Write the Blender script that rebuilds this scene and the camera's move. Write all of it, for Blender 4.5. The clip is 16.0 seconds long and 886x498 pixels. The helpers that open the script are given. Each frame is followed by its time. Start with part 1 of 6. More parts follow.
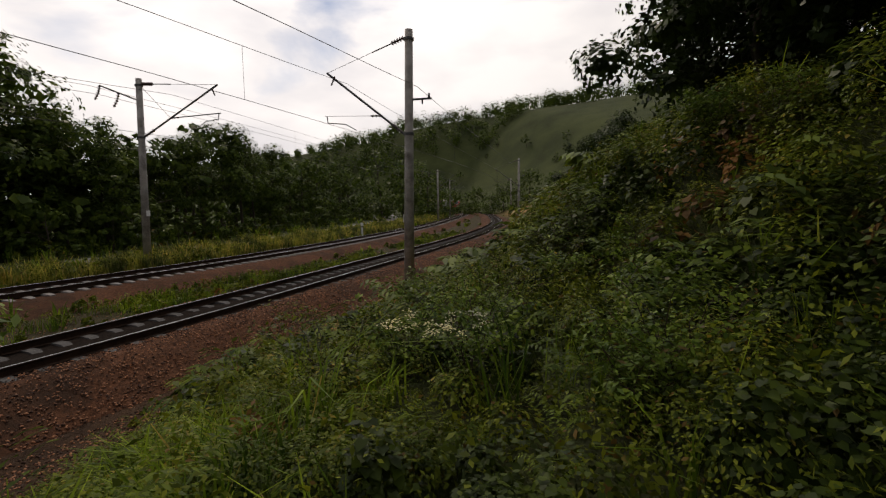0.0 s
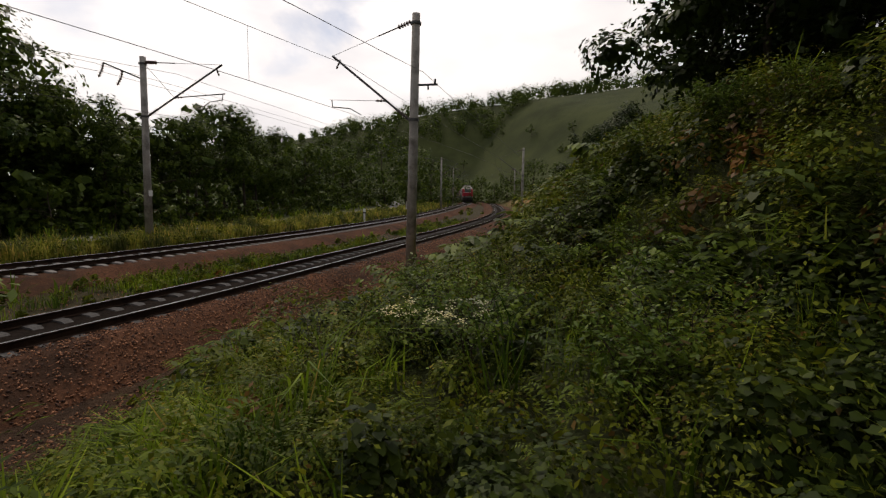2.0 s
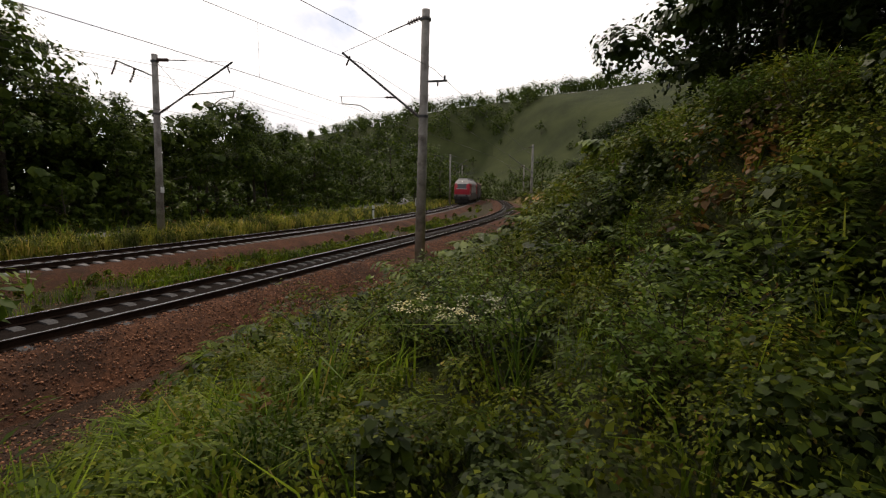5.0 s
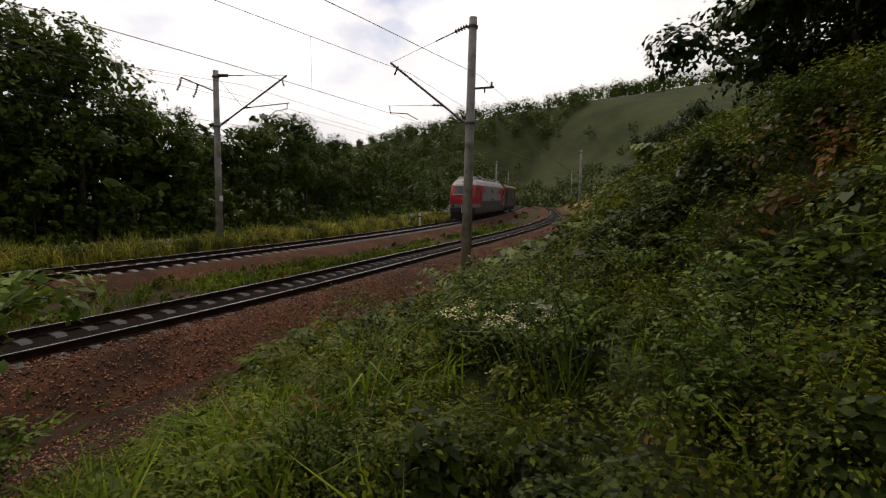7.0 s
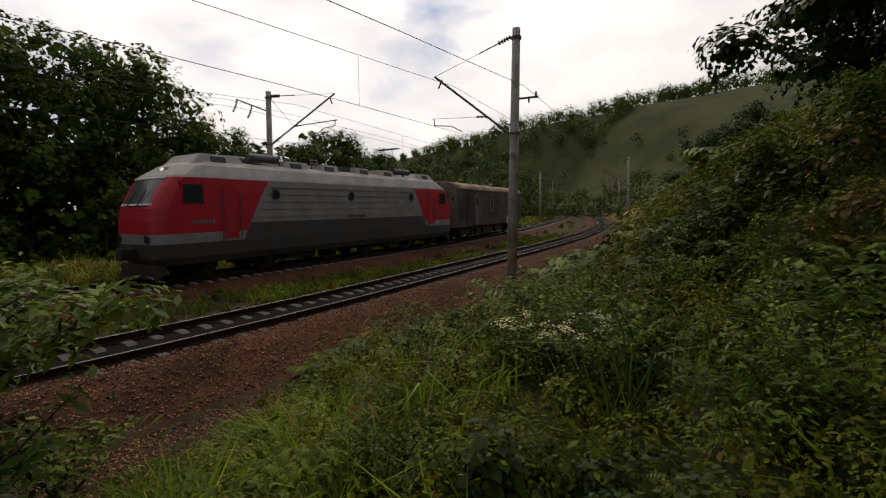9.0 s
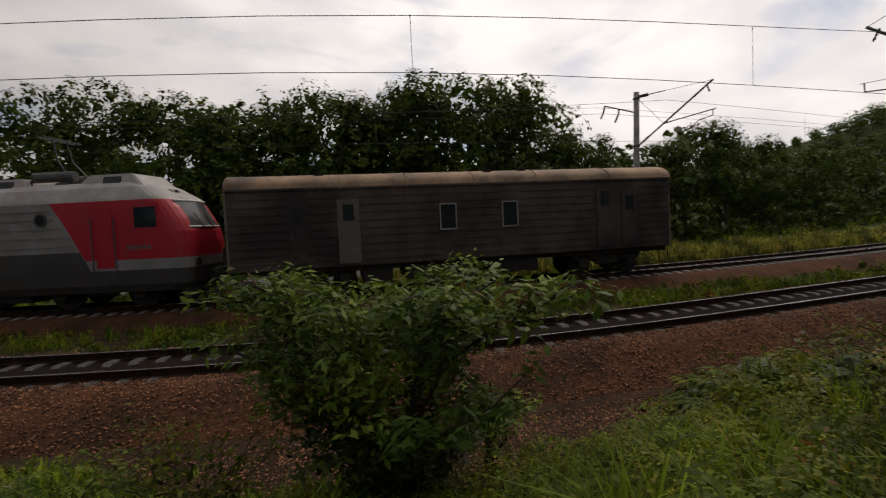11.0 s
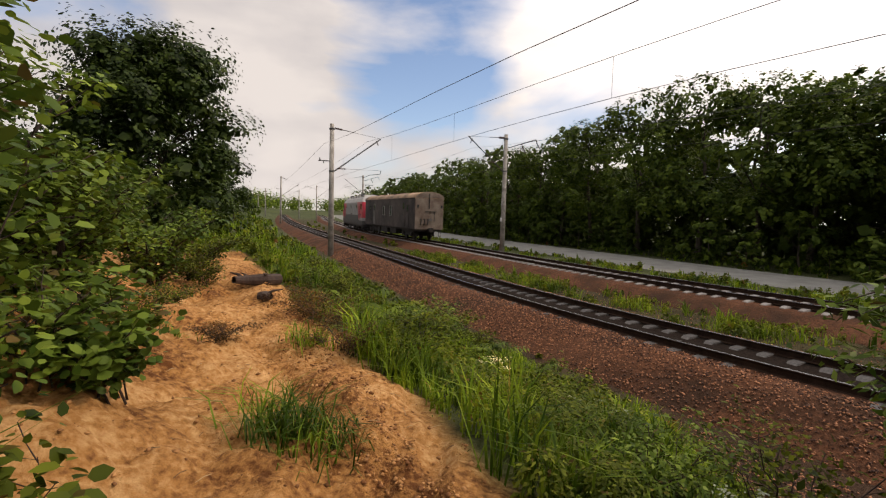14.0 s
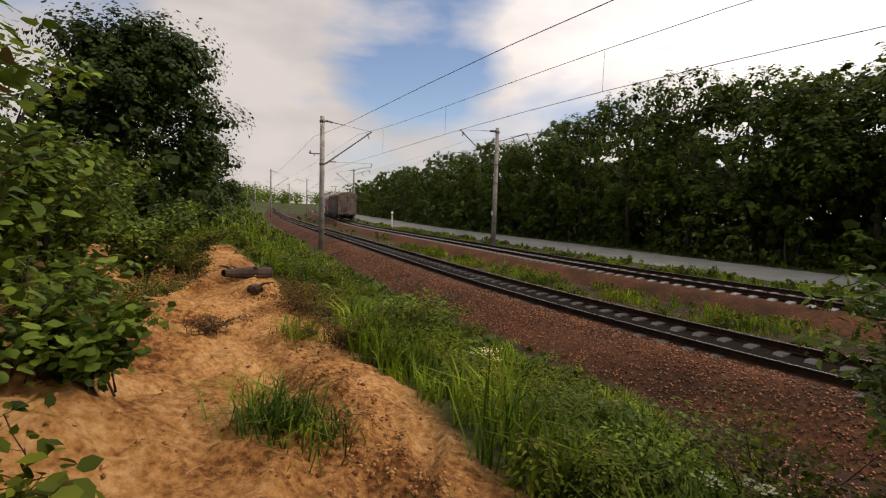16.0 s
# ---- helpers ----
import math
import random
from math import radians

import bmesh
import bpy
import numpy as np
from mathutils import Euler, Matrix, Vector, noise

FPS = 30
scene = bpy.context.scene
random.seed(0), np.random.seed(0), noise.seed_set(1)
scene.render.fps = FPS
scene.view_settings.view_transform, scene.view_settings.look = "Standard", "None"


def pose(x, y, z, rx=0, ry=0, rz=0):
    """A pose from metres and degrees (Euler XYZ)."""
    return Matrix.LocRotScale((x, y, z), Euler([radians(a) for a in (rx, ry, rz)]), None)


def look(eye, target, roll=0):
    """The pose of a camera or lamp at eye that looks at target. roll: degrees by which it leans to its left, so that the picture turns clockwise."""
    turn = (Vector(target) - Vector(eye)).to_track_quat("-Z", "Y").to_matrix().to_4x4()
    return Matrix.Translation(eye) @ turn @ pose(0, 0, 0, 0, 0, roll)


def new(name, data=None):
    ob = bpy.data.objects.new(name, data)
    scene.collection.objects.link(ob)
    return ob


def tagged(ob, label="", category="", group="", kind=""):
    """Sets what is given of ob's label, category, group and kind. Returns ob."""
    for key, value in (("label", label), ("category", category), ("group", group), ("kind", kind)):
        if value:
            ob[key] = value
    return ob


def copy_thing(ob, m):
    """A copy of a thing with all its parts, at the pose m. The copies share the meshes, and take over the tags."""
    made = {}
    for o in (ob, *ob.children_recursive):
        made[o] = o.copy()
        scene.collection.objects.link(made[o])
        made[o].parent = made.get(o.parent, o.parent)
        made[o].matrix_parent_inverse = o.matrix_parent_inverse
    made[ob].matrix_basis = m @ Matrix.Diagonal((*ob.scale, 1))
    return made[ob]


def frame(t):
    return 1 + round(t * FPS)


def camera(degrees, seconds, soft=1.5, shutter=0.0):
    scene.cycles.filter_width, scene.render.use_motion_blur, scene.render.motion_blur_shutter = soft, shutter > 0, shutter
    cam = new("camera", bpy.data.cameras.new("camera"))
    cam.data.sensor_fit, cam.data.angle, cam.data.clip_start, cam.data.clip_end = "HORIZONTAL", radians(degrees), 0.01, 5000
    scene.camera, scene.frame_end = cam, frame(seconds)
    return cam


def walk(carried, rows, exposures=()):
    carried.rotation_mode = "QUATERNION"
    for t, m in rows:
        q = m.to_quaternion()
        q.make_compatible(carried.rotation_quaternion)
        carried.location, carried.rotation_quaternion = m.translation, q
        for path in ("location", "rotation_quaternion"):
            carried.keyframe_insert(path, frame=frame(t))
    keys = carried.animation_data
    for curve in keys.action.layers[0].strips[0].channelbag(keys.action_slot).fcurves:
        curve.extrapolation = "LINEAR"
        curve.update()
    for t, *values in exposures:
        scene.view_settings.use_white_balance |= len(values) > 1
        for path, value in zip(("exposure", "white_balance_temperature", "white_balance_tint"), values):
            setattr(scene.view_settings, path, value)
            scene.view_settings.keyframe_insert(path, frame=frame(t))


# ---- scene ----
# ---------------------------------------------------------------- camera and its way
cam = camera(86.0, 16.0, soft=1.2, shutter=0.08)

PATH = [
    (0.0, pose(-0.033, 0.016, 2.639, 84.69, 0.86, 31.24)),
    (0.5, pose(-0.042, 0.018, 2.631, 84.54, -0.41, 31.18)),
    (1.0, pose(-0.046, 0.026, 2.627, 84.10, -0.80, 31.09)),
    (1.5, pose(-0.052, 0.027, 2.626, 83.66, -1.25, 31.54)),
    (2.0, pose(-0.057, 0.045, 2.624, 83.27, -0.68, 31.60)),
    (2.5, pose(-0.059, 0.035, 2.624, 83.25, -0.48, 31.43)),
    (3.0, pose(-0.056, 0.042, 2.623, 82.98, -0.65, 31.26)),
    (3.5, pose(-0.059, 0.044, 2.623, 82.67, -0.71, 31.16)),
    (6.0, pose(-0.111, 0.061, 2.609, 83.59, -0.38, 35.68)),
    (6.5, pose(-0.122, 0.068, 2.606, 83.84, -0.17, 37.54)),
    (7.0, pose(-0.131, 0.068, 2.601, 83.70, -0.34, 38.11)),
    (7.5, pose(-0.131, 0.063, 2.608, 84.09, -0.47, 38.60)),
    (8.0, pose(-0.138, 0.060, 2.601, 83.97, -0.41, 39.06)),
    (8.2, pose(-0.146, 0.060, 2.604, 84.19, -0.34, 39.27)),
    (10.3, pose(-0.345, -0.199, 2.567, 85.44, 2.36, 61.46)),
    (10.5, pose(-0.388, -0.235, 2.567, 85.32, 2.40, 65.96)),
    (11.0, pose(-0.436, -0.357, 2.565, 86.79, 2.72, 84.42)),
    (11.5, pose(-0.439, -0.464, 2.562, 87.41, 1.06, 106.22)),
    (12.0, pose(-0.341, -0.624, 2.578, 86.73, -0.36, 127.22)),
    (12.5, pose(-0.215, -0.731, 2.640, 85.88, 0.33, 143.13)),
    (13.0, pose(-0.145, -0.680, 2.638, 85.17, -0.33, 147.58)),
    (13.5, pose(-0.127, -0.676, 2.629, 85.71, -0.80, 146.94)),
    (14.0, pose(-0.130, -0.694, 2.612, 85.77, -1.67, 146.37)),
    (14.5, pose(-0.139, -0.709, 2.605, 85.98, -1.98, 145.80)),
    (15.0, pose(-0.117, -0.700, 2.605, 85.70, -1.77, 145.74)),
    (15.5, pose(-0.120, -0.693, 2.614, 85.39, -1.78, 145.92)),
    (16.0, pose(-0.129, -0.694, 2.591, 85.06, -1.76, 145.32)),
]
EXPOSURES = [(0.0, -2.0, 6900, 15), (1.0, -1.92, 6900, 15), (3.0, -1.84, 6900, 15), (3.6, -1.62, 6900, 15), (6.0, -1.64, 6900, 15), (7.0, -1.82, 6900, 15), (8.2, -1.93, 6900, 15), (10.3, -2.1, 6900, 15), (11.2, -2.12, 6900, 15),
             (11.8, -1.6, 7050, 15), (12.5, -1.2, 7150, 17), (13.2, -0.9, 7150, 17), (13.8, -0.94, 7150, 17), (14.5, -1.14, 7150, 17), (16.0, -1.2, 7150, 17)]
walk(cam, PATH, EXPOSURES)

# ---------------------------------------------------------------- light
SUN_BEARING, SUN_HEIGHT = 56.0, 48.0          # degrees to the left of +y, degrees above the horizon
world = bpy.data.worlds.new("world")
scene.world = world
world.use_nodes = True
wn = world.node_tree.nodes
wl = world.node_tree.links
sky = wn.new("ShaderNodeTexSky")
sky.sky_type = "NISHITA"
sky.sun_disc = False
sky.sun_elevation = radians(SUN_HEIGHT)
sky.sun_rotation = radians(-SUN_BEARING)
sky.air_density, sky.dust_density, sky.ozone_density = 1.0, 0.6, 3.0
coord = wn.new("ShaderNodeTexCoord")
stretch = wn.new("ShaderNodeMapping")
stretch.inputs["Scale"].default_value = (1.0, 1.0, 2.6)
stretch.inputs["Location"].default_value = (0.35, 0.2, 0.1)
wl.new(coord.outputs["Generated"], stretch.inputs["Vector"])
cloud = wn.new("ShaderNodeTexNoise")
cloud.inputs["Scale"].default_value = 1.9
cloud.inputs["Detail"].default_value = 8.0
cloud.inputs["Roughness"].default_value = 0.52
cloud.inputs["Distortion"].default_value = 0.35
wl.new(stretch.outputs["Vector"], cloud.inputs["Vector"])
aim = wn.new("ShaderNodeVectorMath")           # a clear blue gap in the south-west
aim.operation = "DOT_PRODUCT"
aim.inputs[1].default_value = (-0.476, -0.805, 0.355)
wl.new(coord.outputs["Generated"], aim.inputs[0])
gap = wn.new("ShaderNodeMapRange")
gap.inputs["From Min"].default_value, gap.inputs["From Max"].default_value = 0.976, 0.998
gap.inputs["To Min"].default_value, gap.inputs["To Max"].default_value = 0.0, 0.30
wl.new(aim.outputs["Value"], gap.inputs["Value"])
thinned = wn.new("ShaderNodeMath")
thinned.operation = "SUBTRACT"
wl.new(cloud.outputs["Fac"], thinned.inputs[0])
wl.new(gap.outputs["Result"], thinned.inputs[1])
cover = wn.new("ShaderNodeValToRGB")
cover.color_ramp.elements[0].position, cover.color_ramp.elements[1].position = 0.32, 0.50
wl.new(thinned.outputs[0], cover.inputs["Fac"])
billow = wn.new("ShaderNodeTexNoise")
billow.inputs["Scale"].default_value = 4.2
billow.inputs["Detail"].default_value = 6.0
wl.new(stretch.outputs["Vector"], billow.inputs["Vector"])
cloud_tone = wn.new("ShaderNodeValToRGB")
cloud_tone.color_ramp.elements[0].position, cloud_tone.color_ramp.elements[1].position = 0.35, 0.62
cloud_tone.color_ramp.elements[0].color = (10.6, 10.7, 11.0, 1)
cloud_tone.color_ramp.elements[1].color = (13.6, 13.5, 13.3, 1)
wl.new(billow.outputs["Fac"], cloud_tone.inputs["Fac"])
toward = wn.new("ShaderNodeVectorMath")        # clouds shine brighter round the veiled sun
toward.operation = "DOT_PRODUCT"
toward.inputs[1].default_value = (-math.sin(radians(SUN_BEARING)) * math.cos(radians(SUN_HEIGHT)), math.cos(radians(SUN_BEARING)) * math.cos(radians(SUN_HEIGHT)), math.sin(radians(SUN_HEIGHT)))
wl.new(coord.outputs["Generated"], toward.inputs[0])
veil = wn.new("ShaderNodeMapRange")
veil.interpolation_type = "SMOOTHSTEP"
veil.inputs["From Min"].default_value, veil.inputs["From Max"].default_value = 0.05, 1.0
veil.inputs["To Min"].default_value, veil.inputs["To Max"].default_value = 0.88, 2.6
wl.new(toward.outputs["Value"], veil.inputs["Value"])
shining = wn.new("ShaderNodeVectorMath")
shining.operation = "SCALE"
wl.new(cloud_tone.outputs["Color"], shining.inputs[0])
wl.new(veil.outputs["Result"], shining.inputs["Scale"])
blend = wn.new("ShaderNodeMix")
blend.data_type = "RGBA"
wl.new(cover.outputs["Color"], blend.inputs["Factor"])
clear = wn.new("ShaderNodeVectorMath")
clear.operation = "SCALE"
clear.inputs["Scale"].default_value = 2.5
wl.new(sky.outputs["Color"], clear.inputs[0])
wl.new(clear.outputs["Vector"], blend.inputs["A"])
wl.new(shining.outputs["Vector"], blend.inputs["B"])
wn["Background"].inputs["Strength"].default_value = 0.13
wl.new(blend.outputs["Result"], wn["Background"].inputs["Color"])

sun = new("sun", bpy.data.lights.new("sun", "SUN"))
sun.data.energy, sun.data.angle, sun.data.color = 3.4, radians(2.5), (1.0, 0.89, 0.72)
sb, sh = radians(SUN_BEARING), radians(SUN_HEIGHT)
sun.matrix_world = look((-60 * math.sin(sb) * math.cos(sh), 60 * math.cos(sb) * math.cos(sh), 60 * math.sin(sh)), (0, 0, 0))


# ---------------------------------------------------------------- materials
def surface(name, dark, light, rough=0.8, scale=3.0, fine=40.0, bump=0.3, metal=0.0, depth=0.02, stain=None, stain_scale=0.7, stain_from=0.55, island=0.0, spec=0.4):
    """A two-scale mottled surface: colours between dark and light, a coarser stain, fine relief."""
    m = bpy.data.materials.new(name)
    m.use_nodes = True
    n, l = m.node_tree.nodes, m.node_tree.links
    p = n["Principled BSDF"]
    tc = n.new("ShaderNodeTexCoord")
    a = n.new("ShaderNodeTexNoise")
    a.inputs["Scale"].default_value, a.inputs["Detail"].default_value = scale, 5.0
    b = n.new("ShaderNodeTexNoise")
    b.inputs["Scale"].default_value, b.inputs["Detail"].default_value = fine, 3.0
    l.new(tc.outputs["Object"], a.inputs["Vector"])
    l.new(tc.outputs["Object"], b.inputs["Vector"])
    mixed = n.new("ShaderNodeMix")
    mixed.data_type = "FLOAT"
    mixed.inputs["Factor"].default_value = 0.45
    l.new(a.outputs["Fac"], mixed.inputs["A"])
    l.new(b.outputs["Fac"], mixed.inputs["B"])
    tone = mixed.outputs["Result"]
    if island:
        g = n.new("ShaderNodeNewGeometry")
        shift = n.new("ShaderNodeMath")
        shift.operation = "MULTIPLY_ADD"
        shift.inputs[1].default_value = island
        l.new(g.outputs["Random Per Island"], shift.inputs[0])
        less = n.new("ShaderNodeMath")
        less.operation = "SUBTRACT"
        less.inputs[1].default_value = island / 2
        l.new(tone, less.inputs[0])
        l.new(less.outputs[0], shift.inputs[2])
        tone = shift.outputs[0]
    ramp = n.new("ShaderNodeValToRGB")
    ramp.color_ramp.elements[0].position, ramp.color_ramp.elements[1].position = 0.36, 0.64
    ramp.color_ramp.elements[0].color, ramp.color_ramp.elements[1].color = (*dark, 1), (*light, 1)
    l.new(tone, ramp.inputs["Fac"])
    colour = ramp.outputs["Color"]
    if stain:
        s = n.new("ShaderNodeTexNoise")
        s.inputs["Scale"].default_value, s.inputs["Detail"].default_value, s.inputs["Roughness"].default_value = stain_scale, 6.0, 0.65
        l.new(tc.outputs["Object"], s.inputs["Vector"])
        sr = n.new("ShaderNodeValToRGB")
        sr.color_ramp.elements[0].position, sr.color_ramp.elements[1].position = stain_from - 0.1, stain_from + 0.1
        l.new(s.outputs["Fac"], sr.inputs["Fac"])
        sm = n.new("ShaderNodeMix")
        sm.data_type = "RGBA"
        l.new(sr.outputs["Color"], sm.inputs["Factor"])
        l.new(colour, sm.inputs["A"])
        sm.inputs["B"].default_value = (*stain, 1)
        colour = sm.outputs["Result"]
    l.new(colour, p.inputs["Base Color"])
    p.inputs["Roughness"].default_value, p.inputs["Metallic"].default_value = rough, metal
    p.inputs["Specular IOR Level"].default_value = spec
    if bump:
        r = n.new("ShaderNodeBump")
        r.inputs["Strength"].default_value, r.inputs["Distance"].default_value = bump, depth
        l.new(mixed.outputs["Result"], r.inputs["Height"])
        l.new(r.outputs["Normal"], p.inputs["Normal"])
    return m


def foliage(name, dark, light, dry=(0.10, 0.07, 0.025), dry_share=0.06, glow=0.35, gloss=0.42, mottled=1.0):
    """Leaves: each one its own green, a few of them dry, a share of the light passing through."""
    m = bpy.data.materials.new(name)
    m.use_nodes = True
    n, l = m.node_tree.nodes, m.node_tree.links
    p = n["Principled BSDF"]
    g = n.new("ShaderNodeNewGeometry")
    ramp = n.new("ShaderNodeValToRGB")
    e = ramp.color_ramp.elements
    e[0].position, e[0].color = 0.0, (*dark, 1)
    e[1].position, e[1].color = 1.0 - dry_share - 0.02, (*light, 1)
    if dry_share:
        last = e.new(1.0 - dry_share)
        last.color = (*dry, 1)
    l.new(g.outputs["Random Per Island"], ramp.inputs["Fac"])
    tc = n.new("ShaderNodeTexCoord")
    # Patch noise multiplies in yellower sunlit areas and darker ones, painted into leaf colour.
    patch = n.new("ShaderNodeTexNoise")
    patch.inputs["Scale"].default_value, patch.inputs["Detail"].default_value = 0.85, 5.0
    l.new(tc.outputs["Object"], patch.inputs["Vector"])
    pr = n.new("ShaderNodeValToRGB")
    pr.color_ramp.elements[0].position, pr.color_ramp.elements[1].position = 0.40, 0.60
    pr.color_ramp.elements[0].color, pr.color_ramp.elements[1].color = (1 - 0.60 * mottled, 1 - 0.54 * mottled, 1 - 0.62 * mottled, 1), (1 + 0.65 * mottled, 1 + 0.48 * mottled, 1 - 0.2 * mottled, 1)
    l.new(patch.outputs["Fac"], pr.inputs["Fac"])
    mul = n.new("ShaderNodeMix")
    mul.data_type, mul.blend_type = "RGBA", "MULTIPLY"
    mul.inputs["Factor"].default_value = 1.0
    l.new(ramp.outputs["Color"], mul.inputs["A"])
    l.new(pr.outputs["Color"], mul.inputs["B"])
    l.new(mul.outputs["Result"], p.inputs["Base Color"])
    p.inputs["Roughness"].default_value = gloss
    p.inputs["Specular IOR Level"].default_value = 0.08
    t = n.new("ShaderNodeBsdfTranslucent")
    l.new(mul.outputs["Result"], t.inputs["Color"])
    mix = n.new("ShaderNodeMixShader")
    mix.inputs["Fac"].default_value = glow
    l.new(p.outputs["BSDF"], mix.inputs[1])
    l.new(t.outputs["BSDF"], mix.inputs[2])
    l.new(mix.outputs["Shader"], n["Material Output"].inputs["Surface"])
    return m


def glass(name, tint=(0.02, 0.025, 0.03), rough=0.05):
    m = bpy.data.materials.new(name)
    m.use_nodes = True
    p = m.node_tree.nodes["Principled BSDF"]
    p.inputs["Base Color"].default_value = (*tint, 1)
    p.inputs["Roughness"].default_value = rough
    p.inputs["Specular IOR Level"].default_value = 0.35
    return m


def lit(name, colour, strength):
    m = bpy.data.materials.new(name)
    m.use_nodes = True
    p = m.node_tree.nodes["Principled BSDF"]
    p.inputs["Base Color"].default_value = (*colour, 1)
    p.inputs["Emission Color"].default_value = (*colour, 1)
    p.inputs["Emission Strength"].default_value = strength
    return m


RAIL_TOP = surface("worn_rail_head", (0.22, 0.21, 0.21), (0.42, 0.42, 0.42), 0.22, 6, 60, 0.05, 0.9)
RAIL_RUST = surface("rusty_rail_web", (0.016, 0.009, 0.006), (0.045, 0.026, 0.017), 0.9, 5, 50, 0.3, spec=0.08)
OILY = surface("oily_dark_ballast", (0.007, 0.005, 0.004), (0.024, 0.017, 0.013), 1.0, 14, 45, 0.9, depth=0.04, spec=0.05)
DARK_SLEEPER = surface("grimy_concrete_sleeper", (0.035, 0.033, 0.032), (0.12, 0.115, 0.11), 0.85, 4, 40, 0.3, stain=(0.03, 0.024, 0.02), stain_scale=2.5)
SLEEPER = surface("concrete_sleeper", (0.16, 0.15, 0.145), (0.34, 0.32, 0.3), 0.9, 4, 40, 0.3, stain=(0.10, 0.075, 0.06), stain_scale=2.5)
BALLAST = surface("reddish_ballast", (0.032, 0.014, 0.008), (0.155, 0.066, 0.033), 0.95, 14, 45, 1.0, depth=0.05, stain=(0.038, 0.020, 0.012), spec=0.1, stain_scale=0.5)
STONE = surface("crushed_stone", (0.045, 0.018, 0.010), (0.38, 0.170, 0.085), 0.8, 8, 60, 0.4, island=0.7)
ASPHALT = surface("pale_asphalt", (0.12, 0.12, 0.108), (0.21, 0.208, 0.19), 0.9, 0.8, 60, 0.2)
CONCRETE = surface("weathered_concrete", (0.20, 0.185, 0.165), (0.40, 0.375, 0.34), 0.85, 2.0, 45, 0.3, stain=(0.12, 0.105, 0.09), stain_scale=1.6, stain_from=0.58)
STEEL = surface("dark_galvanised_steel", (0.05, 0.05, 0.052), (0.12, 0.12, 0.12), 0.55, 6, 60, 0.2, 0.5)
COPPER = surface("dark_wire", (0.02, 0.02, 0.02), (0.05, 0.048, 0.045), 0.5, 6, 60, 0.0, 0.4)
PORCELAIN = surface("brown_insulator", (0.04, 0.02, 0.015), (0.09, 0.05, 0.04), 0.3, 8, 60, 0.1)
BARK = surface("grey_brown_bark", (0.03, 0.022, 0.016), (0.09, 0.07, 0.05), 0.95, 6, 40, 0.8, depth=0.03)
TWIG = surface("dark_twig", (0.025, 0.015, 0.012), (0.07, 0.045, 0.035), 0.9, 10, 60, 0.3)
FRAME_PAINT = surface("dulled_white_paint", (0.18, 0.17, 0.16), (0.30, 0.29, 0.27), 0.6, 3, 40, 0.1)
WHITE_PAINT = surface("white_paint", (0.6, 0.6, 0.58), (0.8, 0.8, 0.78), 0.6, 3, 40, 0.1)
BLACK_PAINT = surface("black_paint", (0.015, 0.015, 0.015), (0.03, 0.03, 0.03), 0.6, 3, 40, 0.1)
LOCO_RED = surface("red_engine_paint", (0.33, 0.006, 0.018), (0.44, 0.010, 0.028), 0.42, 1.2, 30, 0.04, stain=(0.28, 0.022, 0.024), stain_scale=0.9, stain_from=0.62)
LOCO_GREY = surface("light_grey_engine_paint", (0.17, 0.168, 0.165), (0.26, 0.257, 0.25), 0.5, 1.2, 30, 0.04, stain=(0.18, 0.17, 0.16), stain_scale=0.8)
LOCO_DARK = surface("dark_grey_engine_paint", (0.028, 0.028, 0.029), (0.055, 0.055, 0.055), 0.6, 1.5, 30, 0.05, stain=(0.045, 0.038, 0.032), stain_scale=0.9)
LOCO_ROOF = surface("dusty_white_roof", (0.27, 0.26, 0.245), (0.43, 0.42, 0.395), 0.6, 1.5, 30, 0.05, stain=(0.3, 0.27, 0.24), stain_scale=1.0)
UNDER = surface("grimy_running_gear", (0.010, 0.009, 0.008), (0.035, 0.03, 0.026), 0.85, 5, 40, 0.4)
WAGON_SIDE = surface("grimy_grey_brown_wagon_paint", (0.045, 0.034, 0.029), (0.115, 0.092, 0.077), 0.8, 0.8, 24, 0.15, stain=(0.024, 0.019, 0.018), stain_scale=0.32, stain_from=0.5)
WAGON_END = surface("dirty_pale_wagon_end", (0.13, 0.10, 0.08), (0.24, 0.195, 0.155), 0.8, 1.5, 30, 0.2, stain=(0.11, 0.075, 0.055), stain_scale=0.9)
WAGON_ROOF = surface("tan_rusty_roof", (0.22, 0.13, 0.075), (0.42, 0.28, 0.165), 0.75, 0.9, 20, 0.2, stain=(0.085, 0.06, 0.045), stain_scale=0.40, stain_from=0.50)
WAGON_DOOR = surface("faded_grey_door", (0.085, 0.075, 0.068), (0.15, 0.135, 0.12), 0.7, 1.5, 30, 0.15)
PANE = glass("dark_pane")
# Base tint paler than the panes, standing in for sky reflected in the windscreen.
CAB_GLASS = glass("cab_glass", (0.085, 0.09, 0.09), 0.10)
HEADLAMP = lit("lit_headlamp", (1.0, 0.95, 0.85), 2.5)
LEAF_WEED = foliage("weed_leaves", (0.030, 0.048, 0.006), (0.155, 0.185, 0.022), (0.10, 0.065, 0.022), 0.04, 0.28, 0.5, 0.7)
# Vine leaves; their dark colour also paints shade below the elder and on the bank.
LEAF_VINE_SHADE = foliage("vine_and_shade_leaves", (0.011, 0.021, 0.004), (0.042, 0.064, 0.010), dry_share=0.0, glow=0.18, gloss=0.45, mottled=0.6)
LEAF_FERN = foliage("fern_leaflets", (0.035, 0.062, 0.009), (0.125, 0.175, 0.026), dry_share=0.0, glow=0.28, gloss=0.48, mottled=0.6)
